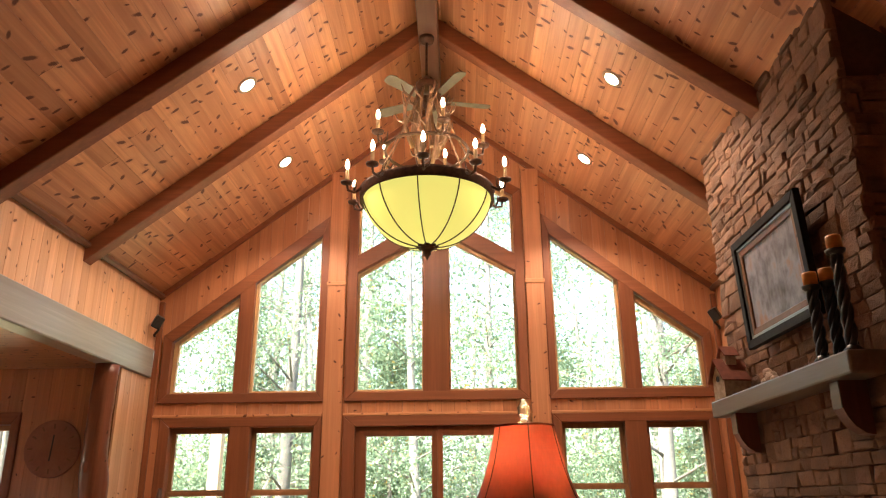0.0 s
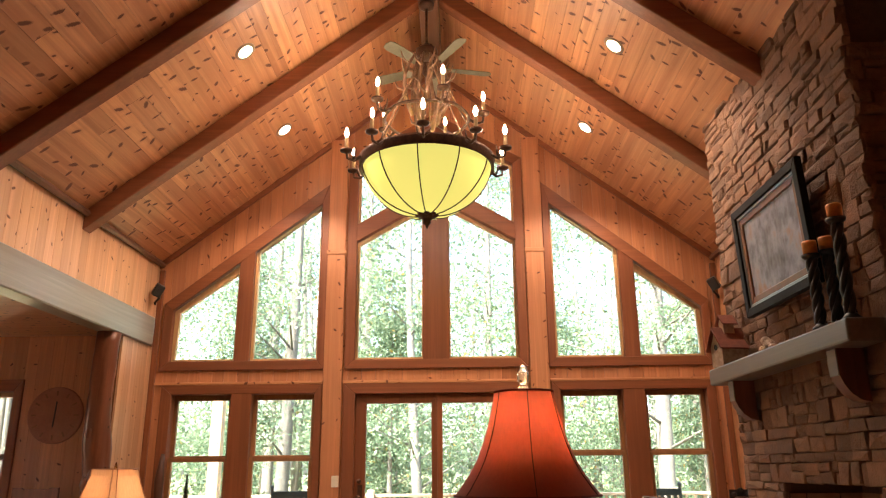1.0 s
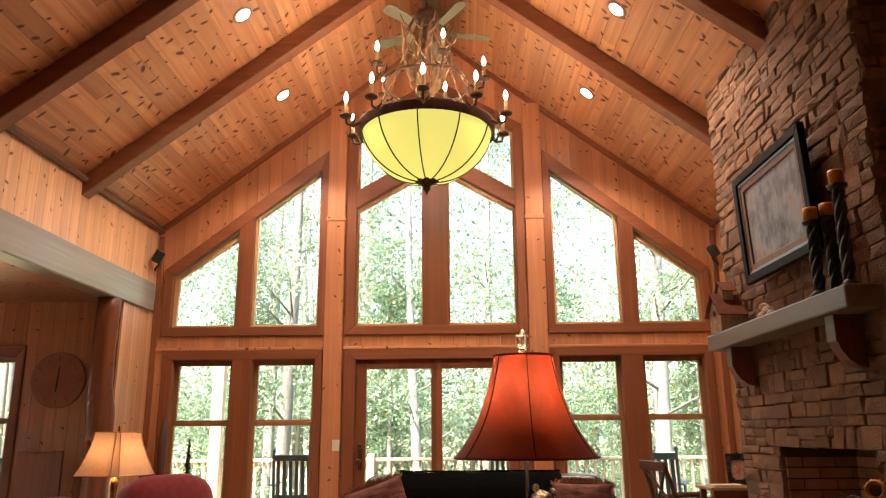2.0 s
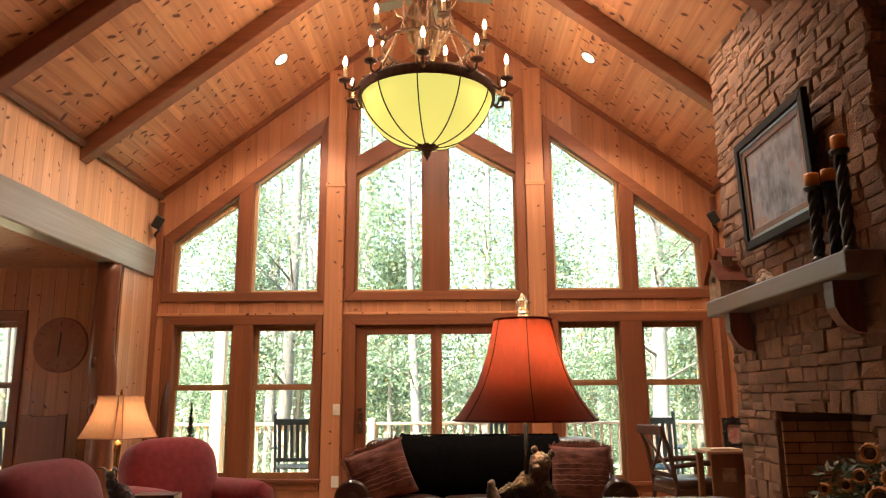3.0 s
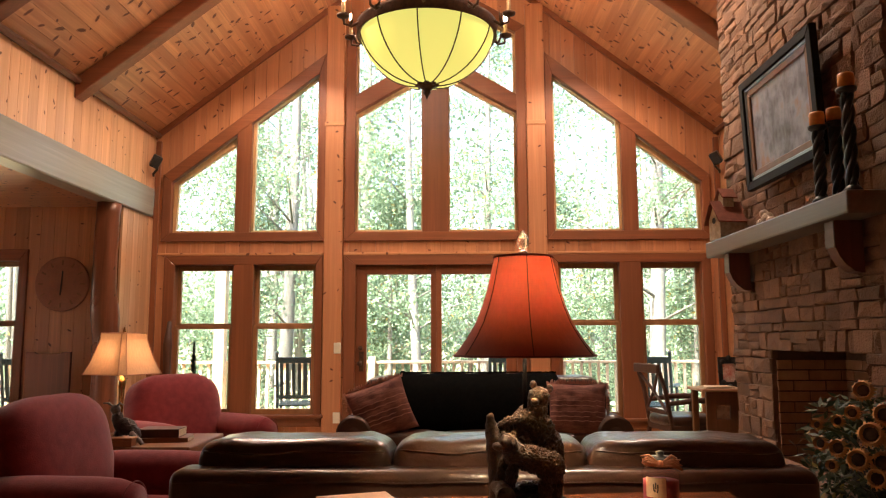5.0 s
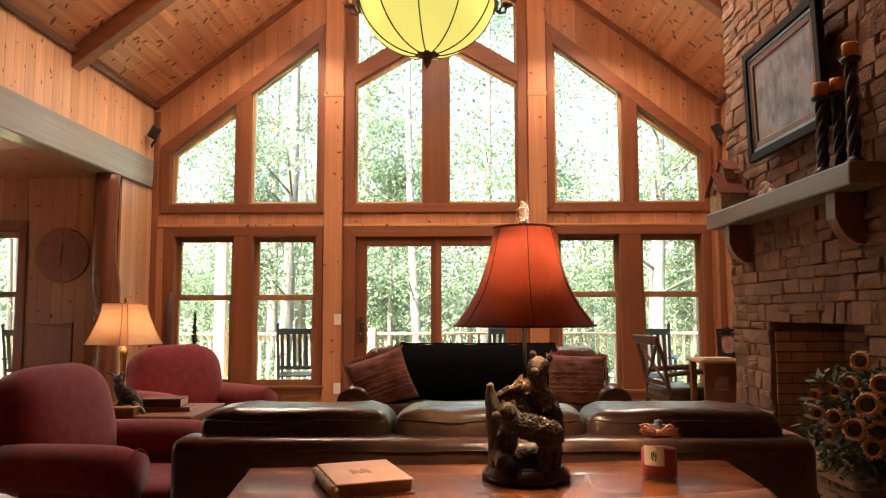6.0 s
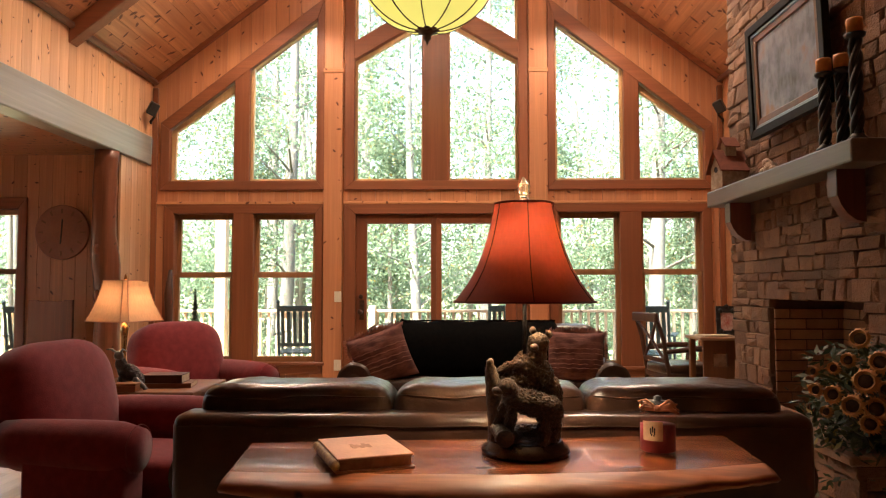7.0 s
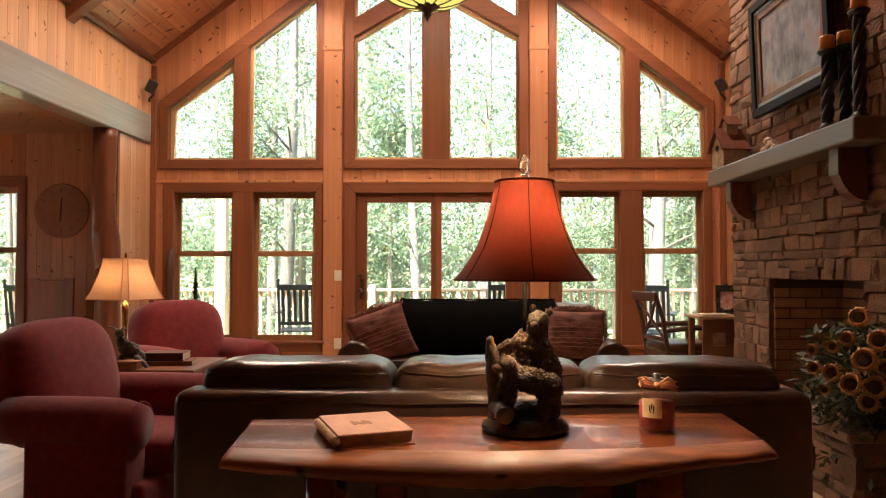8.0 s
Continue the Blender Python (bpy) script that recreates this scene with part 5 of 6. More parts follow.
def pillow_shape(w, h, t, m):
    """A square pillow: full in the middle, thin and pointed at the corners."""
    bm = bmesh.new()
    n = 18
    sheets = []
    for side in (-1, 1):
        rows = []
        for j in range(n + 1):
            v = -1 + 2 * j / n
            row = []
            for i in range(n + 1):
                u = -1 + 2 * i / n
                full = max(0.0, (1 - u ** 4) * (1 - v ** 4)) ** 0.5
                q = Vector((w * u * (1 - 0.07 * (1 - v * v)) , side * (t * full + 0.004) + 0.016 * full * noise.noise(Vector((u * 2.4, v * 4.5, side))) + 0.005 * noise.noise(Vector((u * 8, v * 8, side))), h * v * (1 - 0.07 * (1 - u * u))))
                row.append(bm.verts.new(m @ q))
            rows.append(row)
        for a, b in zip(rows, rows[1:]):
            for i in range(n):
                bm.faces.new((a[i], a[i + 1], b[i + 1], b[i]))
        sheets.append(rows)
    a, b = sheets
    rim = lambda r: [r[0][i] for i in range(n)] + [r[j][n] for j in range(n)] + [r[n][n - i] for i in range(n)] + [r[n - j][0] for j in range(n)]
    ra, rb = rim(a), rim(b)
    for i in range(len(ra)):
        k = (i + 1) % len(ra)
        bm.faces.new((ra[i], ra[k], rb[k], rb[i]))
    return bm


PILLOW = material("pillow_cloth", (0.2, 0.07, 0.05), 0.9)
n = Nodes(PILLOW)
patch = n.noise(n.coords(), 9.0, 4.0)
band = n.noise(n.coords((0.8, 0.8, 7.0)), 3.6, 3.0, 0.7)
fleck = n.noise(n.coords((4.0, 4.0, 6.0)), 12.0, 3.0, 0.7)
c = n.ramp(patch, [(0.35, (0.1, 0.032, 0.026)), (0.65, (0.22, 0.08, 0.058))])
c = n.mix(n.ramp(band, [(0.5, (0, 0, 0)), (0.6, (0.45, 0.45, 0.45))]), c, (0.32, 0.14, 0.1))
c = n.mix(n.ramp(fleck, [(0.58, (0, 0, 0)), (0.66, (0.7, 0.7, 0.7))]), c, (0.07, 0.022, 0.018))
n.colour(c)
n.bump(fleck, 0.5, 0.004)
FRINGE = mottled("fringe", (0.36, 0.16, 0.12), (0.5, 0.27, 0.2), 40, 0.9)
for x, tilt, turn, size, label in ((-0.59, -19, 12, 0.235, "brown patterned throw pillow with fringe leaning on the sofa arm"), (0.935, 1, -6, 0.228, "brown patterned throw pillow with fringe upright on the sofa")):
    p = thing("throw_pillow", label, "pillow", (x, 5.86, 0.665), turn, "sofa pillows")
    m = pose(0, 0, 0, -14, tilt, 0)
    part("cushion", pillow_shape(size, size * 0.92, 0.085, Matrix.Identity(4)), PILLOW, p, smooth=True).matrix_basis = m
    bm = bmesh.new()
    for zz in (-0.45, -0.3, -0.12, 0.1, 0.28):
        tube(bm, [m @ Vector((size * (-0.9 + 1.8 * i / 14), -0.006 - 0.086 * max(0, (1 - (0.9 * (-1 + i / 7)) ** 4) * (1 - zz ** 4)) ** 0.5, size * 0.92 * zz + 0.004 * math.sin(i * 2.2))) for i in range(15)], 0.0035, 4)
    part("stripe", bm, FRINGE, p, "paler woven stripes")
    bm = bmesh.new()
    rnd = random.Random(3)
    for i in range(46):
        u = -1 + 2 * i / 45
        q = m @ Vector((size * u, 0, size * 0.92 * (0.97 - 0.06 * abs(u) ** 4)))
        tube(bm, [q, q + Vector((rnd.uniform(-0.012, 0.012), rnd.uniform(-0.015, 0.005), rnd.uniform(0.018, 0.042)))], [0.01, 0.004], 4)
        q = m @ Vector((math.copysign(size, turn) * -0.98, 0, size * 0.92 * u))
        tube(bm, [q, q + Vector((math.copysign(rnd.uniform(0.016, 0.036), -turn), rnd.uniform(-0.01, 0.01), rnd.uniform(-0.01, 0.01)))], [0.008, 0.003], 4)
    part("fringe", bm, FRINGE, p)

# ---- mantel things ----
pic = thing("framed_painting", "brown and grey-blue abstract painting in a black frame", "painting", (2.195, 4.83, 2.29))
pic.matrix_basis = pose(2.195, 4.83, 2.29, 0, -2.0, 0)
W2, H2 = 0.56, 0.81
CANVAS = material("canvas", (0.3, 0.28, 0.27), 0.45)
n = Nodes(CANVAS)
v = n.coords()
c = n.ramp(n.noise(v, 5.0, 6), [(0.32, (0.06, 0.045, 0.045)), (0.44, (0.13, 0.122, 0.145)), (0.55, (0.26, 0.255, 0.3)), (0.7, (0.32, 0.14, 0.06))])
c = n.mix(n.ramp(n.noise(n.coords((1, 1, 0.35)), 22.0, 5), [(0.4, (0, 0, 0)), (0.75, (0.45, 0.45, 0.45))]), c, (0.38, 0.355, 0.375))
n.colour(c)


def on_pic(u, v, d):
    return (-d, u, v)


def mitre(name, a, b, d0, d1, mat, label=""):
    for i in range(4):
        j = (i + 1) % 4
        part(name, prism(bmesh.new(), [a[i], a[j], b[j], b[i]], on_pic, d0, d1, 0.004), mat, pic, label)


def inset(k):
    return rect(-W2 + k, W2 - k, k, H2 - k)


FRAME_BLACK = mottled("frame_black", (0.01, 0.009, 0.009), (0.018, 0.016, 0.015), 30, 0.6, 0.2, 0.002)
FRAME_BLACK.node_tree.nodes["Principled BSDF"].inputs["Specular IOR Level"].default_value = 0.15
mitre("outer_frame", inset(0), inset(0.06), 0.0, 0.045, FRAME_BLACK, "black outer frame")
mitre("middle_frame", inset(0.06), inset(0.085), 0.0, 0.03, material("grey_satin", (0.25, 0.27, 0.28), 0.3, 0.6), "satin grey moulding")
mitre("inner_frame", inset(0.085), inset(0.13), 0.0, 0.024, BROWN_WOOD, "brown inner frame")
part("canvas", prism(bmesh.new(), inset(0.13), on_pic, 0.002, 0.012), CANVAS, pic, "mottled brown and blue-grey canvas")

bh = thing("birdhouse", "small weathered birdhouse with a red-brown roof on the mantel", "birdhouse", (2.135, 5.8, 1.985), -80)
RUST = mottled("rust_roof", (0.26, 0.08, 0.045), (0.17, 0.05, 0.03), 20, 0.7)
PALE = mottled("pale_wood", (0.6, 0.48, 0.36), (0.36, 0.26, 0.18), 25, 0.8)
bm = prism(bmesh.new(), [(-0.085, 0), (0.085, 0), (0.085, 0.16), (0, 0.29), (-0.085, 0.16)], lambda u, v, d: (u, d, v), -0.1, 0.12)
part("body", bm, PALE, bh)
for s in (-1, 1):
    part("roof", prism(bmesh.new(), [(0, 0.295), (s * 0.115, 0.125), (s * 0.122, 0.135), (0, 0.31)], lambda u, v, d: (u, d, v), -0.13, 0.15), RUST, bh)
    part("cupola_roof", prism(bmesh.new(), [(0, 0.4), (s * 0.06, 0.325), (s * 0.065, 0.333), (0, 0.412)], lambda u, v, d: (u, d, v), -0.06, 0.07), RUST, bh)
part("cupola", prism(bmesh.new(), [(-0.035, 0.26), (0.035, 0.26), (0.035, 0.35), (0, 0.39), (-0.035, 0.35)], lambda u, v, d: (u, d, v), -0.04, 0.05), PALE, bh)
bm = lathe(bmesh.new(), [(0.0, 0), (0.022, 0.0), (0.024, 0.004)], 14, cap=False)
bmesh.ops.transform(bm, matrix=pose(0, -0.1015, 0.15, 90, 0, 0), verts=bm.verts[:])
part("entrance", bm, BLACK, bh, "dark round hole")
fg = thing("shell_figure", "small cream shell-like figurine on the mantel", "figurine", (2.14, 5.07, 1.985))
blobs = [((0, 0.04, 0.03), (0.04, 0.06, 0.03), 0), ((0, -0.03, 0.045), (0.04, 0.05, 0.045), 0), ((-0.01, 0.0, 0.085), (0.03, 0.035, 0.03), 0), ((0, 0.09, 0.03), (0.025, 0.03, 0.03), 0), ((0, -0.08, 0.03), (0.03, 0.03, 0.025), 0)]
part("shells", furry(blobs, [], 2), mottled("shell", (0.6, 0.46, 0.33), (0.45, 0.3, 0.2), 20, 0.5), fg, smooth=True)
WAX = mottled("orange_wax", (0.75, 0.3, 0.06), (0.65, 0.23, 0.04), 8, 0.45)
for y, x, h in ((4.2, 2.1, 0.45), (4.18, 2.19, 0.47), (3.9, 2.12, 0.575)):
    cs = thing("candlestick", "tall twisted dark candlestick with a thick orange candle, on the mantel", "candlestick", (x, y, 1.985), 0, "mantel candlesticks")
    part("base", lathe(bmesh.new(), [(0.05, 0), (0.052, 0.012), (0.035, 0.03), (0.028, 0.04)], 20), BLACK, cs, smooth=True)
    bm = bmesh.new()
    for k in range(3):
        tube(bm, [(0.018 * math.cos(2 * math.pi * (k / 3 + 1.6 * i / 24)), 0.018 * math.sin(2 * math.pi * (k / 3 + 1.6 * i / 24)), 0.035 + (h - 0.06) * i / 24) for i in range(25)], 0.0185, 7)
    part("twisted_stem", bm, BLACK, cs, smooth=True)
    part("cup", lathe(bmesh.new(), [(0.025, h - 0.035), (0.05, h - 0.015), (0.055, h), (0.03, h + 0.002)], 20), BLACK, cs, smooth=True)
    part("candle", lathe(bmesh.new(), [(0.041, h + 0.002), (0.042, h + 0.07), (0.039, h + 0.082), (0.03, h + 0.078), (0.004, h + 0.074)], 20), WAX, cs, "orange wax candle", True)

# ---- clock, speakers ----
cl = thing("wall_clock", "large round brown wooden clock on the side room wall", "clock", (-4.48, 8.298, 1.85))
face = lathe(bmesh.new(), [(0.0, 0.03), (0.3, 0.03), (0.309, 0.027), (0.312, 0.02), (0.312, 0.0)], 48, cap=False)
bmesh.ops.transform(face, matrix=pose(0, 0, 0, 90, 0, 0), verts=face.verts[:])
part("dial", face, mottled("clock_face", (0.36, 0.15, 0.088), (0.28, 0.11, 0.066), 5, 0.7, 0.3, 0.004), cl)
for k in range(12):
    bm = block(-0.009, 0.009, -0.0325, -0.0295, 0.215, 0.268)
    bmesh.ops.transform(bm, matrix=pose(0, 0, 0, 0, 30 * k, 0), verts=bm.verts[:])
    part("hour_mark", bm, BROWN_WOOD, cl)
for turn, length in ((3, 0.15), (184, 0.13)):
    bm = block(-0.008, 0.008, -0.037, -0.033, -0.02, length, 0.001)
    bmesh.ops.transform(bm, matrix=pose(0, 0, 0, 0, turn, 0), verts=bm.verts[:])
    part("pointer", bm, BLACK, cl, "dark clock pointer")
for x, y, s in ((-3.36, 8.02, 1), (2.88, 8.05, -1)):
    sp = thing("wall_speaker", "small black loudspeaker on a wall bracket", "speaker", (x, y, 3.2), 0)
    m = pose(0, 0, 0, 24, 22 * s, 35 * s)
    part("cabinet", block(-0.05, 0.05, -0.05, 0.06, -0.07, 0.07, 0.012, 2, m=m), BLACK, sp)
    part("grille", block(-0.043, 0.043, -0.056, -0.051, -0.063, 0.063, 0.004, m=m), mottled("grille", (0.02, 0.02, 0.02), (0.035, 0.035, 0.035), 90, 0.8), sp)
    part("bracket", tube(bmesh.new(), [(0, 0.05, -0.02), (-0.03 * s, 0.12, -0.06), (-0.1 * s if s > 0 else 0.1, 0.18, -0.1), (-0.105 * s, 0.2, -0.12)], 0.014, 8), BLACK, sp, smooth=True)

# ---- wooden chair and desk beside the chimney ----
xc = thing("wooden_armchair", "dark wooden armchair with crossed back slats and a leather seat", "chair", (2.1, 7.05, 0), -80)
for sx in (-1, 1):
    part("back_post", tube(bmesh.new(), [(sx * 0.23, -0.26, 0), (sx * 0.23, -0.22, 0.44), (sx * 0.23, -0.27, 0.75), (sx * 0.225, -0.34, 0.97)], 0.021, 8), DARK_WOOD, xc)
    part("front_leg", block(sx * 0.25 - 0.022, sx * 0.25 + 0.022, 0.2, 0.244, 0, 0.66, 0.004), DARK_WOOD, xc)
    part("armrest", tube(bmesh.new(), [(sx * 0.24, -0.25, 0.63), (sx * 0.26, 0.0, 0.66), (sx * 0.26, 0.26, 0.66)], [0.02, 0.026, 0.028], 8), DARK_WOOD, xc)
    part("back_slat", tube(bmesh.new(), [(-sx * 0.21, -0.25, 0.56), (0, -0.275, 0.73), (sx * 0.21, -0.33, 0.91)], 0.014, 6), DARK_WOOD, xc)
part("top_rail", block(-0.26, 0.26, -0.36, -0.325, 0.9, 0.985, 0.01), DARK_WOOD, xc)
part("lower_rail", block(-0.22, 0.22, -0.255, -0.23, 0.53, 0.57, 0.006), DARK_WOOD, xc)
part("seat", bulge(bmesh.new(), (0, 0, 0.47), (0.26, 0.26, 0.055), 4.5, 28, 10), LEATHER, xc, "dark leather seat", True)
part("seat_frame", block(-0.25, 0.25, -0.24, 0.24, 0.38, 0.44, 0.008), DARK_WOOD, xc)

desk = thing("writing_desk", "small brown wooden desk with square cut-out side panel", "desk")
# Desktop wood is lightened to carry the window's reflection in its colour.
part("desktop", block(2.05, 2.95, 6.3, 6.72, 0.77, 0.795, 0.005), timber("desk_wood_glare", (0.42, 0.24, 0.14), (0.28, 0.14, 0.075), "x", knots=0, rough=0.3), desk)
bm = bmesh.new()
P0, P1 = rect(2.09, 2.4, 0.0, 0.77), rect(2.172, 2.288, 0.545, 0.658)
for i in range(4):
    j = (i + 1) % 4
    prism(bm, [P0[i], P0[j], P1[j], P1[i]], lambda u, v, d: (u, 6.33 + d, v), 0.0, 0.03)
part("side_panel", bm, BROWN_WOOD, desk)
part("inset", block(2.176, 2.284, 6.338, 6.345, 0.549, 0.654), mottled("inset_photo", (0.75, 0.55, 0.42), (0.3, 0.15, 0.09), 14, 0.5), desk, "pale brown inset picture")
for x in (2.1, 2.9):
    part("leg", block(x - 0.025, x + 0.025, 6.64, 6.69, 0, 0.77, 0.004), BROWN_WOOD, desk)
part("leg", block(2.87, 2.92, 6.33, 6.38, 0, 0.77, 0.004), BROWN_WOOD, desk)
pf = thing("framed_photo", "small faded photo in a black scrolled frame", "photo", (2.38, 6.56, 0.795), -8)
m = pose(0, 0, 0, -8, 0, 0)
bm = bmesh.new()
for i in range(4):
    a, b = rect(-0.09, 0.09, 0.0, 0.26), rect(-0.055, 0.055, 0.045, 0.205)
    prism(bm, [a[i], a[(i + 1) % 4], b[(i + 1) % 4], b[i]], lambda u, v, d: m @ Vector((u, d, v)), 0, 0.02)
for k in range(8):
    a = 2 * math.pi * k / 8
    bulge(bm, m @ Vector((0.075 * math.cos(a), 0.0, 0.13 + 0.125 * math.sin(a))), (0.022, 0.014, 0.022), 2, 8, 6)
part("frame", bm, BLACK, pf)
part("photo", prism(bmesh.new(), rect(-0.055, 0.055, 0.045, 0.205), lambda u, v, d: m @ Vector((u, d, v)), 0.01, 0.014), mottled("photo_red", (0.5, 0.1, 0.07), (0.75, 0.66, 0.58), 14, 0.4), pf, "faded red and cream picture")
bk = thing("paper_stack", "small stack of pale papers on the desk", "papers", (2.2, 6.42, 0.795), 6)
for i in range(3):
    part("sheet", block(-0.13 + 0.006 * i, 0.13 + 0.004 * i, -0.09, 0.09, 0.006 * i, 0.006 * i + 0.005), PAGES, bk)

# ---- side cabinet, dark pole and potted spruce by the wall ----
cb = thing("small_cabinet", "dark brown wooden panel-back bench by the side wall", "bench", (-4.38, 7.9, 0))
part("back_panel", prism(bmesh.new(), [(-0.24, 0.0), (0.24, 0.0), (0.24, 1.09), (0.15, 1.09), (0.13, 1.07), (-0.13, 1.07), (-0.15, 1.09), (-0.24, 1.09)], lambda u, v, d: (u, d, v), 0, 0.04, 0.004), CASING_Z, cb)
part("seat", block(-0.26, 0.26, -0.4, 0.0, 0.42, 0.46, 0.006), BROWN_WOOD, cb)
for x in (-0.23, 0.23):
    part("leg", block(x - 0.03, x + 0.03, -0.38, -0.32, 0, 0.42, 0.004), BROWN_WOOD, cb)
carv = thing("carved_pole", "slim dark carved wooden pole leaning in the corner", "carving", (-3.2, 8.12, 0))
part("pole", tube(bmesh.new(), [(0, 0, 0), (0.0, 0.01, 0.5), (0.01, 0.03, 0.9), (0.0, 0.04, 1.15), (0.01, 0.05, 1.42)], [0.03, 0.028, 0.04, 0.05, 0.02], 10), DARK_WOOD, carv, smooth=True)
pl = thing("potted_spruce", "slim dark pointed potted plant in front of the window", "plant", (-2.72, 7.65, 0))
part("pot", lathe(bmesh.new(), [(0.1, 0), (0.14, 0.24), (0.15, 0.25), (0.15, 0.28), (0.13, 0.28)], 20), mottled("clay", (0.2, 0.09, 0.05), (0.14, 0.06, 0.04), 12, 0.8), pl, "clay pot", True)
part("soil", lathe(bmesh.new(), [(0.0, 0.26), (0.132, 0.262)], 16, cap=False), GROUND, pl)
part("stem", tube(bmesh.new(), [(0, 0, 0.25), (0, 0, 1.15)], [0.02, 0.006], 6), BARK, pl)
rnd = random.Random(21)
verts, faces = [], []
for i in range(1500):
    z = rnd.uniform(0.35, 1.2)
    r = 0.13 * (1 - ((z - 0.3) / 0.92)) ** 0.8 + 0.008
    a = rnd.uniform(0, 6.28)
    p = Vector((0, 0, z))
    d = Vector((math.cos(a), math.sin(a), 0.6)) * (r * rnd.uniform(0.5, 1.15))
    w = Vector((-math.sin(a), math.cos(a), 0)) * 0.006
    b = len(verts)
    verts += [p + d * 0.3 + w, p + d * 0.3 - w, p + d]
    faces.append((b, b + 1, b + 2))
me = bpy.data.meshes.new("needles")
me.from_pydata(verts, [], faces)
me.materials.append(DARK_LEAVES)
ob = new("needles", me)
ob.parent = pl

# ---- sunflowers on the raised stone hearth ----
HX, HNEAR, HTOP = 1.9, 3.62, 0.36
hearth = thing("raised_hearth", "raised ledgestone hearth with a flat stone top before the fireplace", "hearth", kind="structure")
part("core", block(HX + 0.05, CX, HNEAR + 0.05, CFAR, 0, HTOP), MORTAR, hearth, "dark recessed mortar")
part("core", block(CX, RIGHT, HNEAR + 0.05, CNEAR - 0.02, 0, HTOP), MORTAR, hearth, "dark recessed mortar")
for y0, y1 in ((HNEAR - 0.03, 4.25), (4.256, 4.9), (4.906, 5.5), (5.506, CFAR)):
    part("hearth_slab", block(HX - 0.03, CX - 0.012, y0, y1, HTOP, HTOP + 0.045, 0.008), STONE, hearth)
part("hearth_slab", block(CX - 0.008, RIGHT, HNEAR - 0.03, CNEAR - 0.02, HTOP, HTOP + 0.045, 0.008), STONE, hearth)
sf = thing("sunflower_bouquet", "large bunch of sunflowers with trailing leaves in a dark pot", "flowers")
sf.matrix_basis = pose(2.16, 3.84, 0.2) @ Matrix.Scale(1.16, 4)
POT_Z = (HTOP + 0.045 - 0.2) / 1.16
part("pot", lathe(bmesh.new(), [(0.09, POT_Z), (0.13, POT_Z + 0.03), (0.15, POT_Z + 0.09), (0.14, POT_Z + 0.15), (0.15, POT_Z + 0.16), (0.13, POT_Z + 0.16), (0.1, POT_Z + 0.12)], 24), BLACK, sf, "dark round pot", True)
PETAL = mottled("petal", (0.62, 0.33, 0.11), (0.5, 0.2, 0.06), 20, 0.7)
DISC = mottled("seed_disc", (0.05, 0.022, 0.01), (0.09, 0.045, 0.015), 60, 0.9)
STALK = mottled("stalk", (0.06, 0.08, 0.02), (0.09, 0.1, 0.03), 20, 0.7)


def sunflower(at, facing, r, seed):
    rnd = random.Random(seed)
    f = new("sunflower")
    f.parent = sf
    m = look((0, 0, 0), tuple(-Vector(facing)))
    q = Matrix.Translation(at) @ m
    bm = bmesh.new()
    for layer in (0, 1):
        for k in range(16):
            a = 2 * math.pi * (k + 0.5 * layer) / 16 + rnd.uniform(-0.08, 0.08)
            l = r * rnd.uniform(0.88, 1.1)
            w = r * 0.15
            c, s = math.cos(a), math.sin(a)
            lift = rnd.uniform(-0.15, 0.2) * r
            pts = [(0.45 * r, 0, 0), (0.7 * r, w, 0.02), (l, 0, lift - 0.005), (0.7 * r, -w, 0.02)]
            vs = [bm.verts.new(q @ Vector((u * c - v * s, u * s + v * c, d - 0.006 * layer))) for u, v, d in pts]
            bm.faces.new(vs)
    part("petals", bm, PETAL, f, "golden orange petals")
    bm = bulge(bmesh.new(), (0, 0, 0.004), (r * 0.5, r * 0.5, r * 0.16), 2.2, 18, 8, m=q)
    part("seed_head", bm, DISC, f, "dark brown seed disc", True)
    bm = tube(bmesh.new(), [Vector(at) - Vector(facing).normalized() * 0.01, Vector(at) * 0.6 + Vector((0, 0, 0.16)), (0, 0, 0.27)], 0.006, 6)
    part("stalk", bm, STALK, f)


rnd = random.Random(17)
spots = [(-0.164, -0.155, 0.657, 0.048), (-0.136, -0.250, 0.568, 0.051), (-0.197, -0.250, 0.490, 0.056), (-0.253, -0.250, 0.391, 0.051), (-0.157, -0.250, 0.378, 0.056), (-0.330, -0.250, 0.437, 0.042),
         (-0.183, -0.250, 0.318, 0.047), (-0.215, -0.155, 0.566, 0.036), (-0.398, -0.250, 0.455, 0.033), (-0.324, -0.250, 0.543, 0.030), (-0.115, -0.250, 0.456, 0.042), (-0.407, -0.250, 0.529, 0.026), (-0.358, -0.250, 0.368, 0.028), (0.06, -0.22, 0.5, 0.05), (0.14, -0.15, 0.42, 0.05)]
for k, (x, y, z, r) in enumerate(spots):
    sunflower((x, y, z), (x * 1.2 - 0.45, y - 0.45, 0.25 if z > 0.3 else -0.05), 1.0 * r, k)
verts, faces = [], []
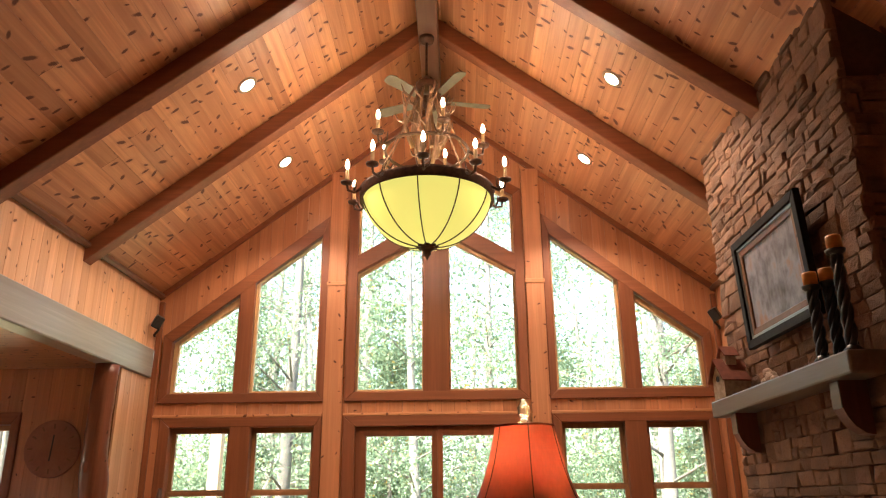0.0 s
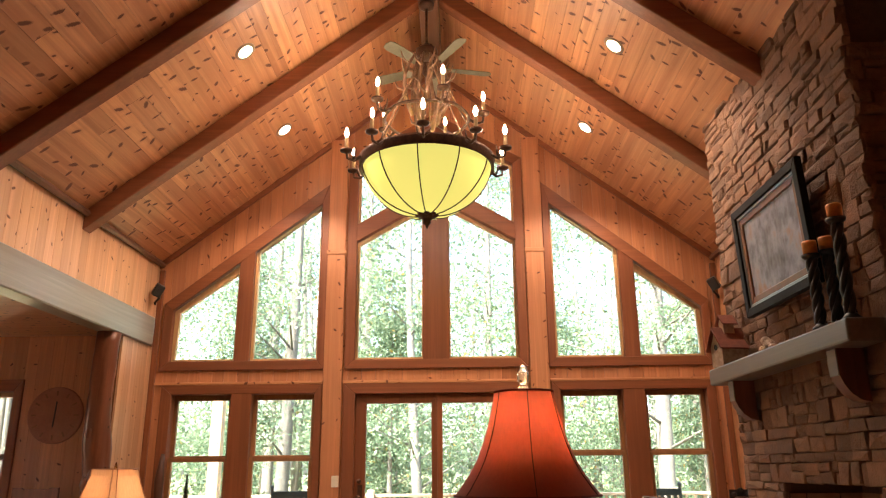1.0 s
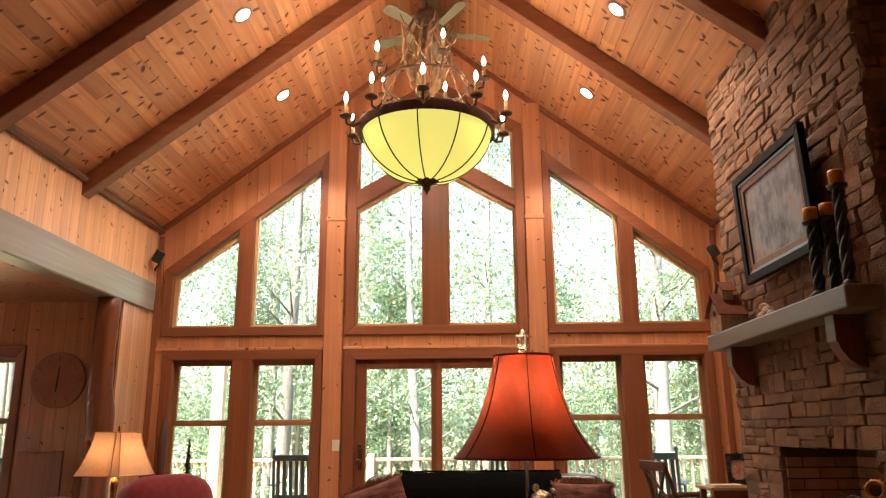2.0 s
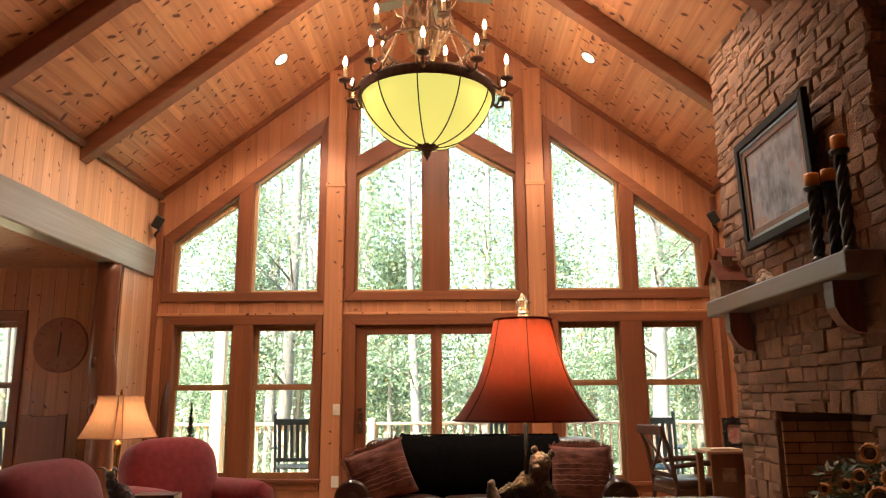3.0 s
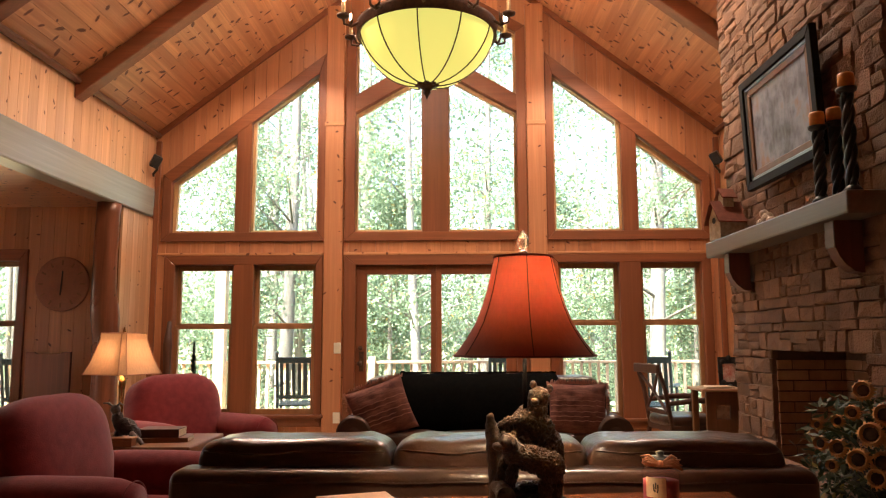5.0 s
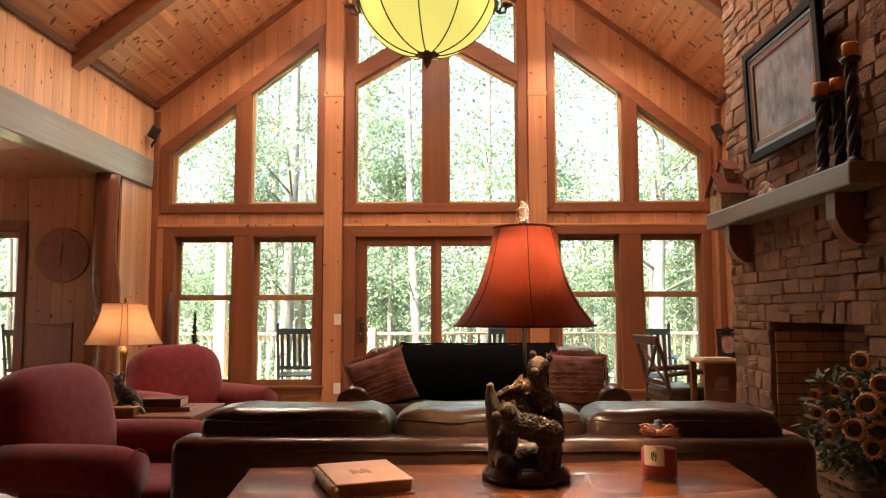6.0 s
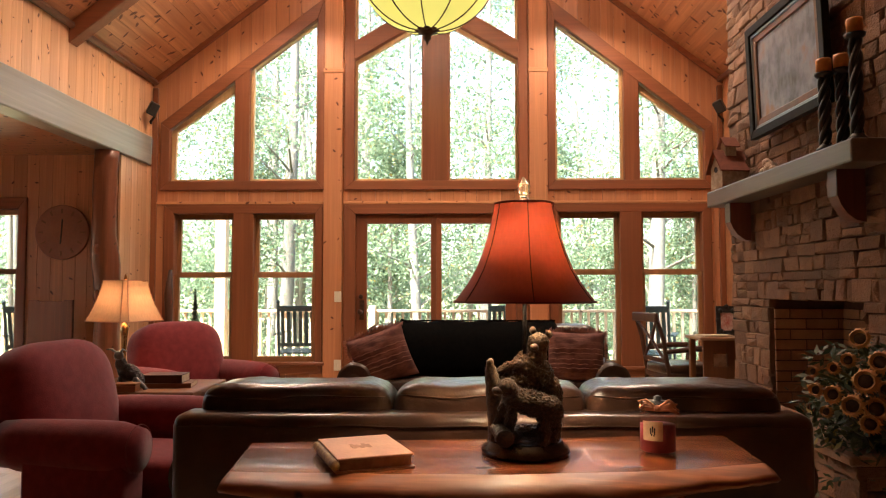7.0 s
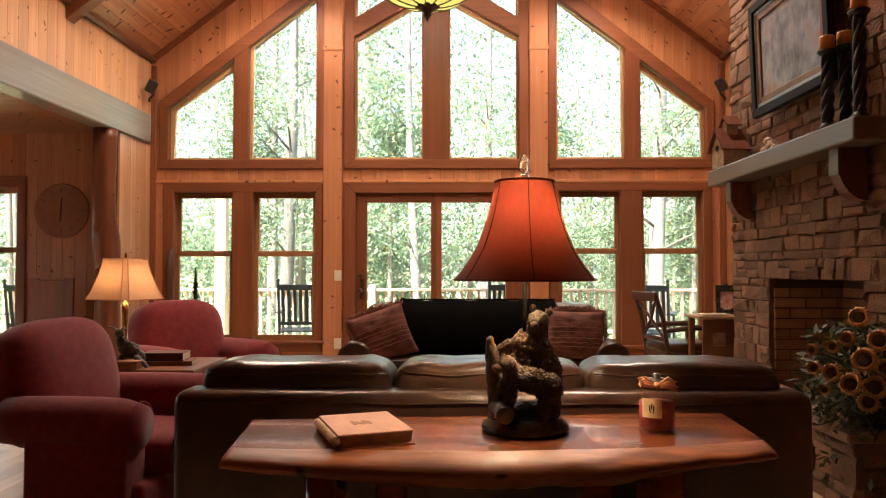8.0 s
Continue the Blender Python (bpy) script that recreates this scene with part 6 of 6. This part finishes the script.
for i in range(1500):
    a = rnd.uniform(0, 6.28)
    z = rnd.uniform(-0.05, 0.62)
    r = rnd.uniform(0.06, 0.29) * (1.0 if z < 0.42 else 1.0 - 2.2 * (z - 0.42))
    if z < 0.1:
        r = rnd.uniform(0.18, 0.33)
    p = Vector((r * math.cos(a) - 0.1 * min(1.0, max(0.0, z / 0.3)), r * math.sin(a) - 0.03, z))
    if z < POT_Z + 0.02 and p.x > -0.26 and p.y > -0.24:
        p.z = z = POT_Z + rnd.uniform(0.02, 0.2)
    d = Vector((rnd.uniform(-1, 1), rnd.uniform(-1, 1), rnd.uniform(-1, 0.4))).normalized() * rnd.uniform(0.04, 0.075)
    w = d.cross(Vector((rnd.uniform(-1, 1), rnd.uniform(-1, 1), 1))).normalized() * 0.011
    b = len(verts)
    verts += [p, p + d * 0.45 + w, p + d, p + d * 0.45 - w]
    faces.append((b, b + 1, b + 2, b + 3))
me = bpy.data.meshes.new("foliage")
me.from_pydata(verts, [], faces)
me.materials.append(DARK_LEAVES)
ob = new("foliage", me)
ob.parent = sf
ob["kind"] = "stuff"

# ---- outdoors: ground, deck, railing, rocking chairs, trees ----
bm = bmesh.new()
n = 60
grid = []
for j in range(n + 1):
    y = 8.6 + 400 * (j / n) ** 3
    grid.append([bm.verts.new((-400 + 800 * i / n if j > 40 else (-60 + 120 * i / n) * (1 + 6 * (j / 41) ** 3), y, -1.1 + 0.12 * noise.noise(Vector((i * 0.7, y * 0.25, 0))) - 0.012 * min(y, 40))) for i in range(n + 1)])
for a, b in zip(grid, grid[1:]):
    for i in range(n):
        bm.faces.new((a[i], a[i + 1], b[i + 1], b[i]))
solid("ground", bm, GROUND, "shaded forest floor with grass and leaves", "ground", "structure", True)

deck = tagged(new("deck"), "pale wooden plank deck outside the windows", "deck", kind="structure")
for k in range(18):
    y = 8.52 + 0.145 * k
    part("deck_plank", block(-7.5, 6.5, y, y + 0.138, -0.09, -0.05), DECK_WOOD, deck)
part("fascia", block(-7.5, 6.5, 11.13, 11.17, -0.3, -0.05), DECK_WOOD, deck)
for x in (-7.2, -3.0, 1.2, 5.4):
    part("support_post", block(x - 0.07, x + 0.07, 11.0, 11.14, -1.7, -0.09), DECK_WOOD, deck)

rail = thing("deck_railing", "pale wooden deck railing with square balusters", "railing")
part("top_rail", block(-7.4, 6.4, 10.93, 11.06, 0.86, 0.9, 0.006), DECK_WOOD, rail)
part("bottom_rail", block(-7.4, 6.4, 10.97, 11.02, 0.06, 0.13, 0.004), DECK_WOOD, rail)
baluster = mesh_of("baluster", block(-0.018, 0.018, -0.018, 0.018, 0.13, 0.86), DECK_WOOD)
x = -7.3
while x < 6.4:
    b = new("baluster", baluster)
    b.parent = rail
    b.location = (x, 10.995, 0)
    x += 0.125
for x in (-7.3, -4.9, -1.25, 0.9, 3.05, 5.4):
    part("rail_post", block(x - 0.05, x + 0.05, 10.9, 11.0, -0.05, 0.96, 0.008), DECK_WOOD, rail)
solid("porch_post", block(-3.56, -3.4, 10.8, 10.95, -0.05, 2.35, 0.01), DECK_WOOD, "square pale wooden porch post on the deck", "post", "structure")


def rocking_chair(label):
    c = thing("rocking_chair", label, "chair", group="porch rocking chairs")
    for s in (-1, 1):
        part("rocker", tube(bmesh.new(), [(s * 0.25, -0.45 + 0.9 * i / 10, 0.03 + 0.12 * ((i - 5) / 5) ** 2) for i in range(11)], 0.018, 6), DECK_GREEN, c)
        part("back_post", tube(bmesh.new(), [(s * 0.25, -0.2, 0.05), (s * 0.25, -0.24, 0.45), (s * 0.25, -0.38, 1.07)], 0.02, 8), DECK_GREEN, c)
        part("post_knob", bulge(bmesh.new(), (s * 0.25, -0.385, 1.09), (0.026, 0.026, 0.03), 2, 10, 6), DECK_GREEN, c)
        part("front_leg", tube(bmesh.new(), [(s * 0.26, 0.24, 0.06), (s * 0.26, 0.24, 0.66)], 0.02, 8), DECK_GREEN, c)
        part("armrest", block(s * 0.26 - 0.045, s * 0.26 + 0.045, -0.28, 0.3, 0.655, 0.68, 0.008), DECK_GREEN, c)
    part("top_rail", block(-0.25, 0.25, -0.385, -0.355, 0.96, 1.04, 0.006), DECK_GREEN, c)
    part("low_rail", block(-0.25, 0.25, -0.275, -0.245, 0.5, 0.55, 0.006), DECK_GREEN, c)
    for k in range(6):
        x = -0.19 + 0.076 * k
        part("back_slat", prism(bmesh.new(), [(-0.265, 0.54), (-0.25, 0.54), (-0.36, 0.97), (-0.375, 0.97)], lambda u, v, d: (x + d, u, v), -0.022, 0.022), DECK_GREEN, c)
    for k in range(7):
        part("seat_slat", block(-0.25, 0.25, -0.22 + 0.068 * k, -0.16 + 0.068 * k, 0.42 - 0.003 * (6 - k), 0.438 - 0.003 * (6 - k)), DECK_GREEN, c)
    return c


first = rocking_chair("dark green slatted rocking chair on the deck")
first.matrix_basis = pose(-2.12, 10.0, -0.05, 0, 0, 6)
for x, y, turn in ((0.68, 10.1, 0), (2.55, 9.75, -22), (-5.5, 9.6, 10)):
    copy_thing(first, pose(x, y, -0.05, 0, 0, turn))


def leaf_mesh(name, centres, count, size, rnd, spread, mat=None):
    """Many small folded leaves in uneven clumps."""
    rs = np.random.RandomState(rnd)
    c = np.asarray(centres)[rs.randint(0, len(centres), count)]
    p = c + rs.normal(0, 1, (count, 3)) * spread * rs.uniform(0.4, 1.0, (count, 1))
    a = rs.normal(0, 1, (count, 3)); a /= np.linalg.norm(a, axis=1, keepdims=True)
    b = np.cross(a, rs.normal(0, 1, (count, 3))); b /= np.linalg.norm(b, axis=1, keepdims=True)
    s = size * rs.uniform(0.6, 1.4, (count, 1))
    verts = np.stack([p - a * s, p + b * s * 0.55, p + a * s, p - b * s * 0.55], 1).reshape(-1, 3)
    me = bpy.data.meshes.new(name)
    me.from_pydata(verts.tolist(), [], np.arange(4 * count).reshape(-1, 4).tolist())
    me.materials.append(mat or LEAVES)
    return me


def tree(name, label, height, girth, bark, seed, leaves, low):
    rnd = random.Random(seed)
    t = thing(name, label, "tree", group="forest trees")
    bm = bmesh.new()
    bend = rnd.uniform(-0.4, 0.4)
    trunk_at = lambda u: Vector((bend * math.sin(2.2 * u), 0.3 * bend * math.sin(3 * u), height * u))
    tube(bm, [trunk_at(i / 10) for i in range(11)], [girth * (1 - 0.9 * i / 10) + 0.01 for i in range(11)], 9)
    tips = []
    for k in range(26):
        u = rnd.uniform(low, 0.97)
        a = rnd.uniform(0, 6.28)
        l = height * rnd.uniform(0.1, 0.22) * (1.25 - u)
        p = trunk_at(u)
        d = Vector((math.cos(a), math.sin(a), rnd.uniform(0.1, 0.6)))
        e = p + d * l
        mid = p + d * l * 0.5 + Vector((0, 0, 0.08 * l))
        tube(bm, [p, mid, e], [girth * 0.17 * (1.1 - u) + 0.006, girth * 0.1 * (1.1 - u) + 0.005, 0.003], 5)
        tips += [e, mid, p + d * l * 0.75, e + Vector((rnd.uniform(-0.5, 0.5), rnd.uniform(-0.5, 0.5), rnd.uniform(-0.4, 0.4)))]
    part("trunk", bm, bark, t, smooth=True)
    crown = new("crown", leaf_mesh("crown", [tuple(p) for p in tips], leaves * 2, 0.046, seed, 0.4))
    crown.parent = t
    return t


kinds = [tree("tree", "slender pale-barked tree with light green leaves", 13, 0.12, PALE_BARK, 31, 4400, 0.12),
         tree("tree", "tall dark-barked tree with green leaves", 16, 0.2, BARK, 32, 4800, 0.16),
         tree("tree", "bushy young tree with yellow-green leaves", 7.5, 0.07, BARK, 33, 7500, 0.08)]
spots = [(-7.5, 17, 0), (-4.6, 19.5, 1), (-1.6, 17.5, 2), (-0.75, 16.2, 0), (2.2, 19, 2), (4.4, 16.8, 1), (7.6, 18.2, 2), (-10.5, 21, 2), (-3.1, 23, 1), (0.9, 24, 1), (5.6, 23.5, 2),
         (9.6, 22.5, 1), (-6.4, 25.5, 1), (3.1, 27.5, 0), (-11.8, 28, 1), (12.4, 27, 0), (-2.4, 29.5, 2), (7.6, 29, 1), (-5.9, 20.2, 2), (6.6, 20.8, 2), (-8.6, 30, 0), (11, 19, 2)]
rnd = random.Random(9)
for k, (x, y, i) in enumerate(spots):
    m = pose(x, y, -1.5, 0, 0, rnd.uniform(0, 360))
    if k < 3:
        i = k
        kinds[k].matrix_basis = m
    else:
        copy_thing(kinds[i], m)
# the wood behind: leaves without number
rs = np.random.RandomState(2)
centres = np.stack([rs.uniform(-32, 32, 700), rs.uniform(31, 46, 700), -1 + 20 * rs.uniform(0, 1, 700) ** 1.25], 1)
far = new("far_woods", leaf_mesh("far_woods", centres, 130000, 0.115, 5, 1.3))
tagged(far, "distant green wood behind the nearer trees", "woods", kind="stuff")
centres = np.stack([rs.uniform(-14, 14, 160), rs.uniform(13, 24, 160), -1.3 + 1.0 * rs.uniform(0, 1, 160)], 1)
brush = new("undergrowth", leaf_mesh("undergrowth", centres, 34000, 0.065, 6, 0.45))
tagged(brush, "low green undergrowth below the trees", "undergrowth", kind="stuff")
bm = bmesh.new()
for k in range(60):
    x, y = rs.uniform(-30, 30), rs.uniform(27, 44)
    tube(bm, [(x, y, -2), (x + rs.uniform(-0.4, 0.4), y, 6), (x + rs.uniform(-0.8, 0.8), y, 14)], [rs.uniform(0.08, 0.2), 0.1, 0.04], 6)
solid("far_trunks", bm, BARK, "thin trunks of the distant wood", "woods", "stuff", True)

# ---- pieces of walls and floors, last ----
rnd = random.Random(11)
rest = bmesh.new()
for u0, u1, v0, v1 in courses(CNEAR + 0.01, CFAR, 0.0, CTOP - 0.015, FIRE, rnd):
    single = 0.6 < v0 < 3.2
    bm = bmesh.new() if single else rest
    stone(bm, lambda u, v, d: (core - d, u, v), u0 + 0.0015, u1 - 0.0015, v0 + 0.001, v1 - 0.001, -0.01, rnd.uniform(0.028, 0.05), rnd)
    if single:
        part("stone", bm, STONE, chimney)
tagged(part("upper_stones", rest, STONE_JOINED, chimney), kind="stuff")
bm = bmesh.new()
for u0, u1, v0, v1 in courses(CX + 0.02, RIGHT, 0.0, CTOP - 0.6, None, rnd):
    stone(bm, lambda u, v, d: (u, CNEAR + 0.05 - d, v), u0 + 0.004, u1 - 0.004, v0 + 0.003, v1 - 0.003, -0.01, rnd.uniform(0.03, 0.06), rnd)
tagged(part("side_stones", bm, STONE_JOINED, chimney), kind="stuff")
for u0, u1, v0, v1 in courses(HNEAR, CFAR, 0.0, HTOP - 0.004, None, rnd):
    bm = bmesh.new()
    stone(bm, lambda u, v, d: (HX + 0.05 - d, u, v), u0 + 0.0015, u1 - 0.0015, v0 + 0.001, v1 - 0.001, -0.01, rnd.uniform(0.03, 0.046), rnd)
    part("stone", bm, STONE, hearth)
for u0, u1, v0, v1 in courses(HX + 0.02, RIGHT, 0.0, HTOP - 0.004, None, rnd):
    bm = bmesh.new()
    stone(bm, lambda u, v, d: (u, HNEAR + 0.05 - d, v), u0 + 0.0015, u1 - 0.0015, v0 + 0.001, v1 - 0.001, -0.01, rnd.uniform(0.03, 0.046), rnd)
    part("stone", bm, STONE, hearth)
# firebox bricks: back, far side, near side
for base, step, count, place in ((FIRE[0], 0.23, 6, lambda u, v, d: (2.8 - d, u, v)), (core, 0.23, 3, lambda u, v, d: (u, FIRE[1] - d, v)), (core, 0.23, 3, lambda u, v, d: (u, FIRE[0] + d, v))):
    end = FIRE[1] if count == 6 else 2.8
    for r in range(11):
        v = FIRE[2] + r * 0.075
        if v + 0.065 > FIRE[3]:
            break
        u = base - (0.115 if r % 2 else 0)
        while u < end:
            a, b = max(u, base), min(u + step - 0.012, end)
            if b - a > 0.03:
                part("brick", prism(bmesh.new(), rect(a, b, v, v + 0.064), place, -0.005, 0.012 + 0.003 * random.random()), FIREBRICK, chimney)
            u += step
x = -7.0
while x < RIGHT:
    w = random.uniform(0.12, 0.15)
    y = BACK - random.uniform(0, 3)
    cut = BACK + random.uniform(2, 10)
    for y0, y1 in ((BACK, cut), (cut, GABLE)):
        part("plank", block(x + 0.001, min(x + w, RIGHT) - 0.001, y0 + 0.001, y1 - 0.001, -0.021, 0.0), FLOOR_WOOD, floor)
    x += w
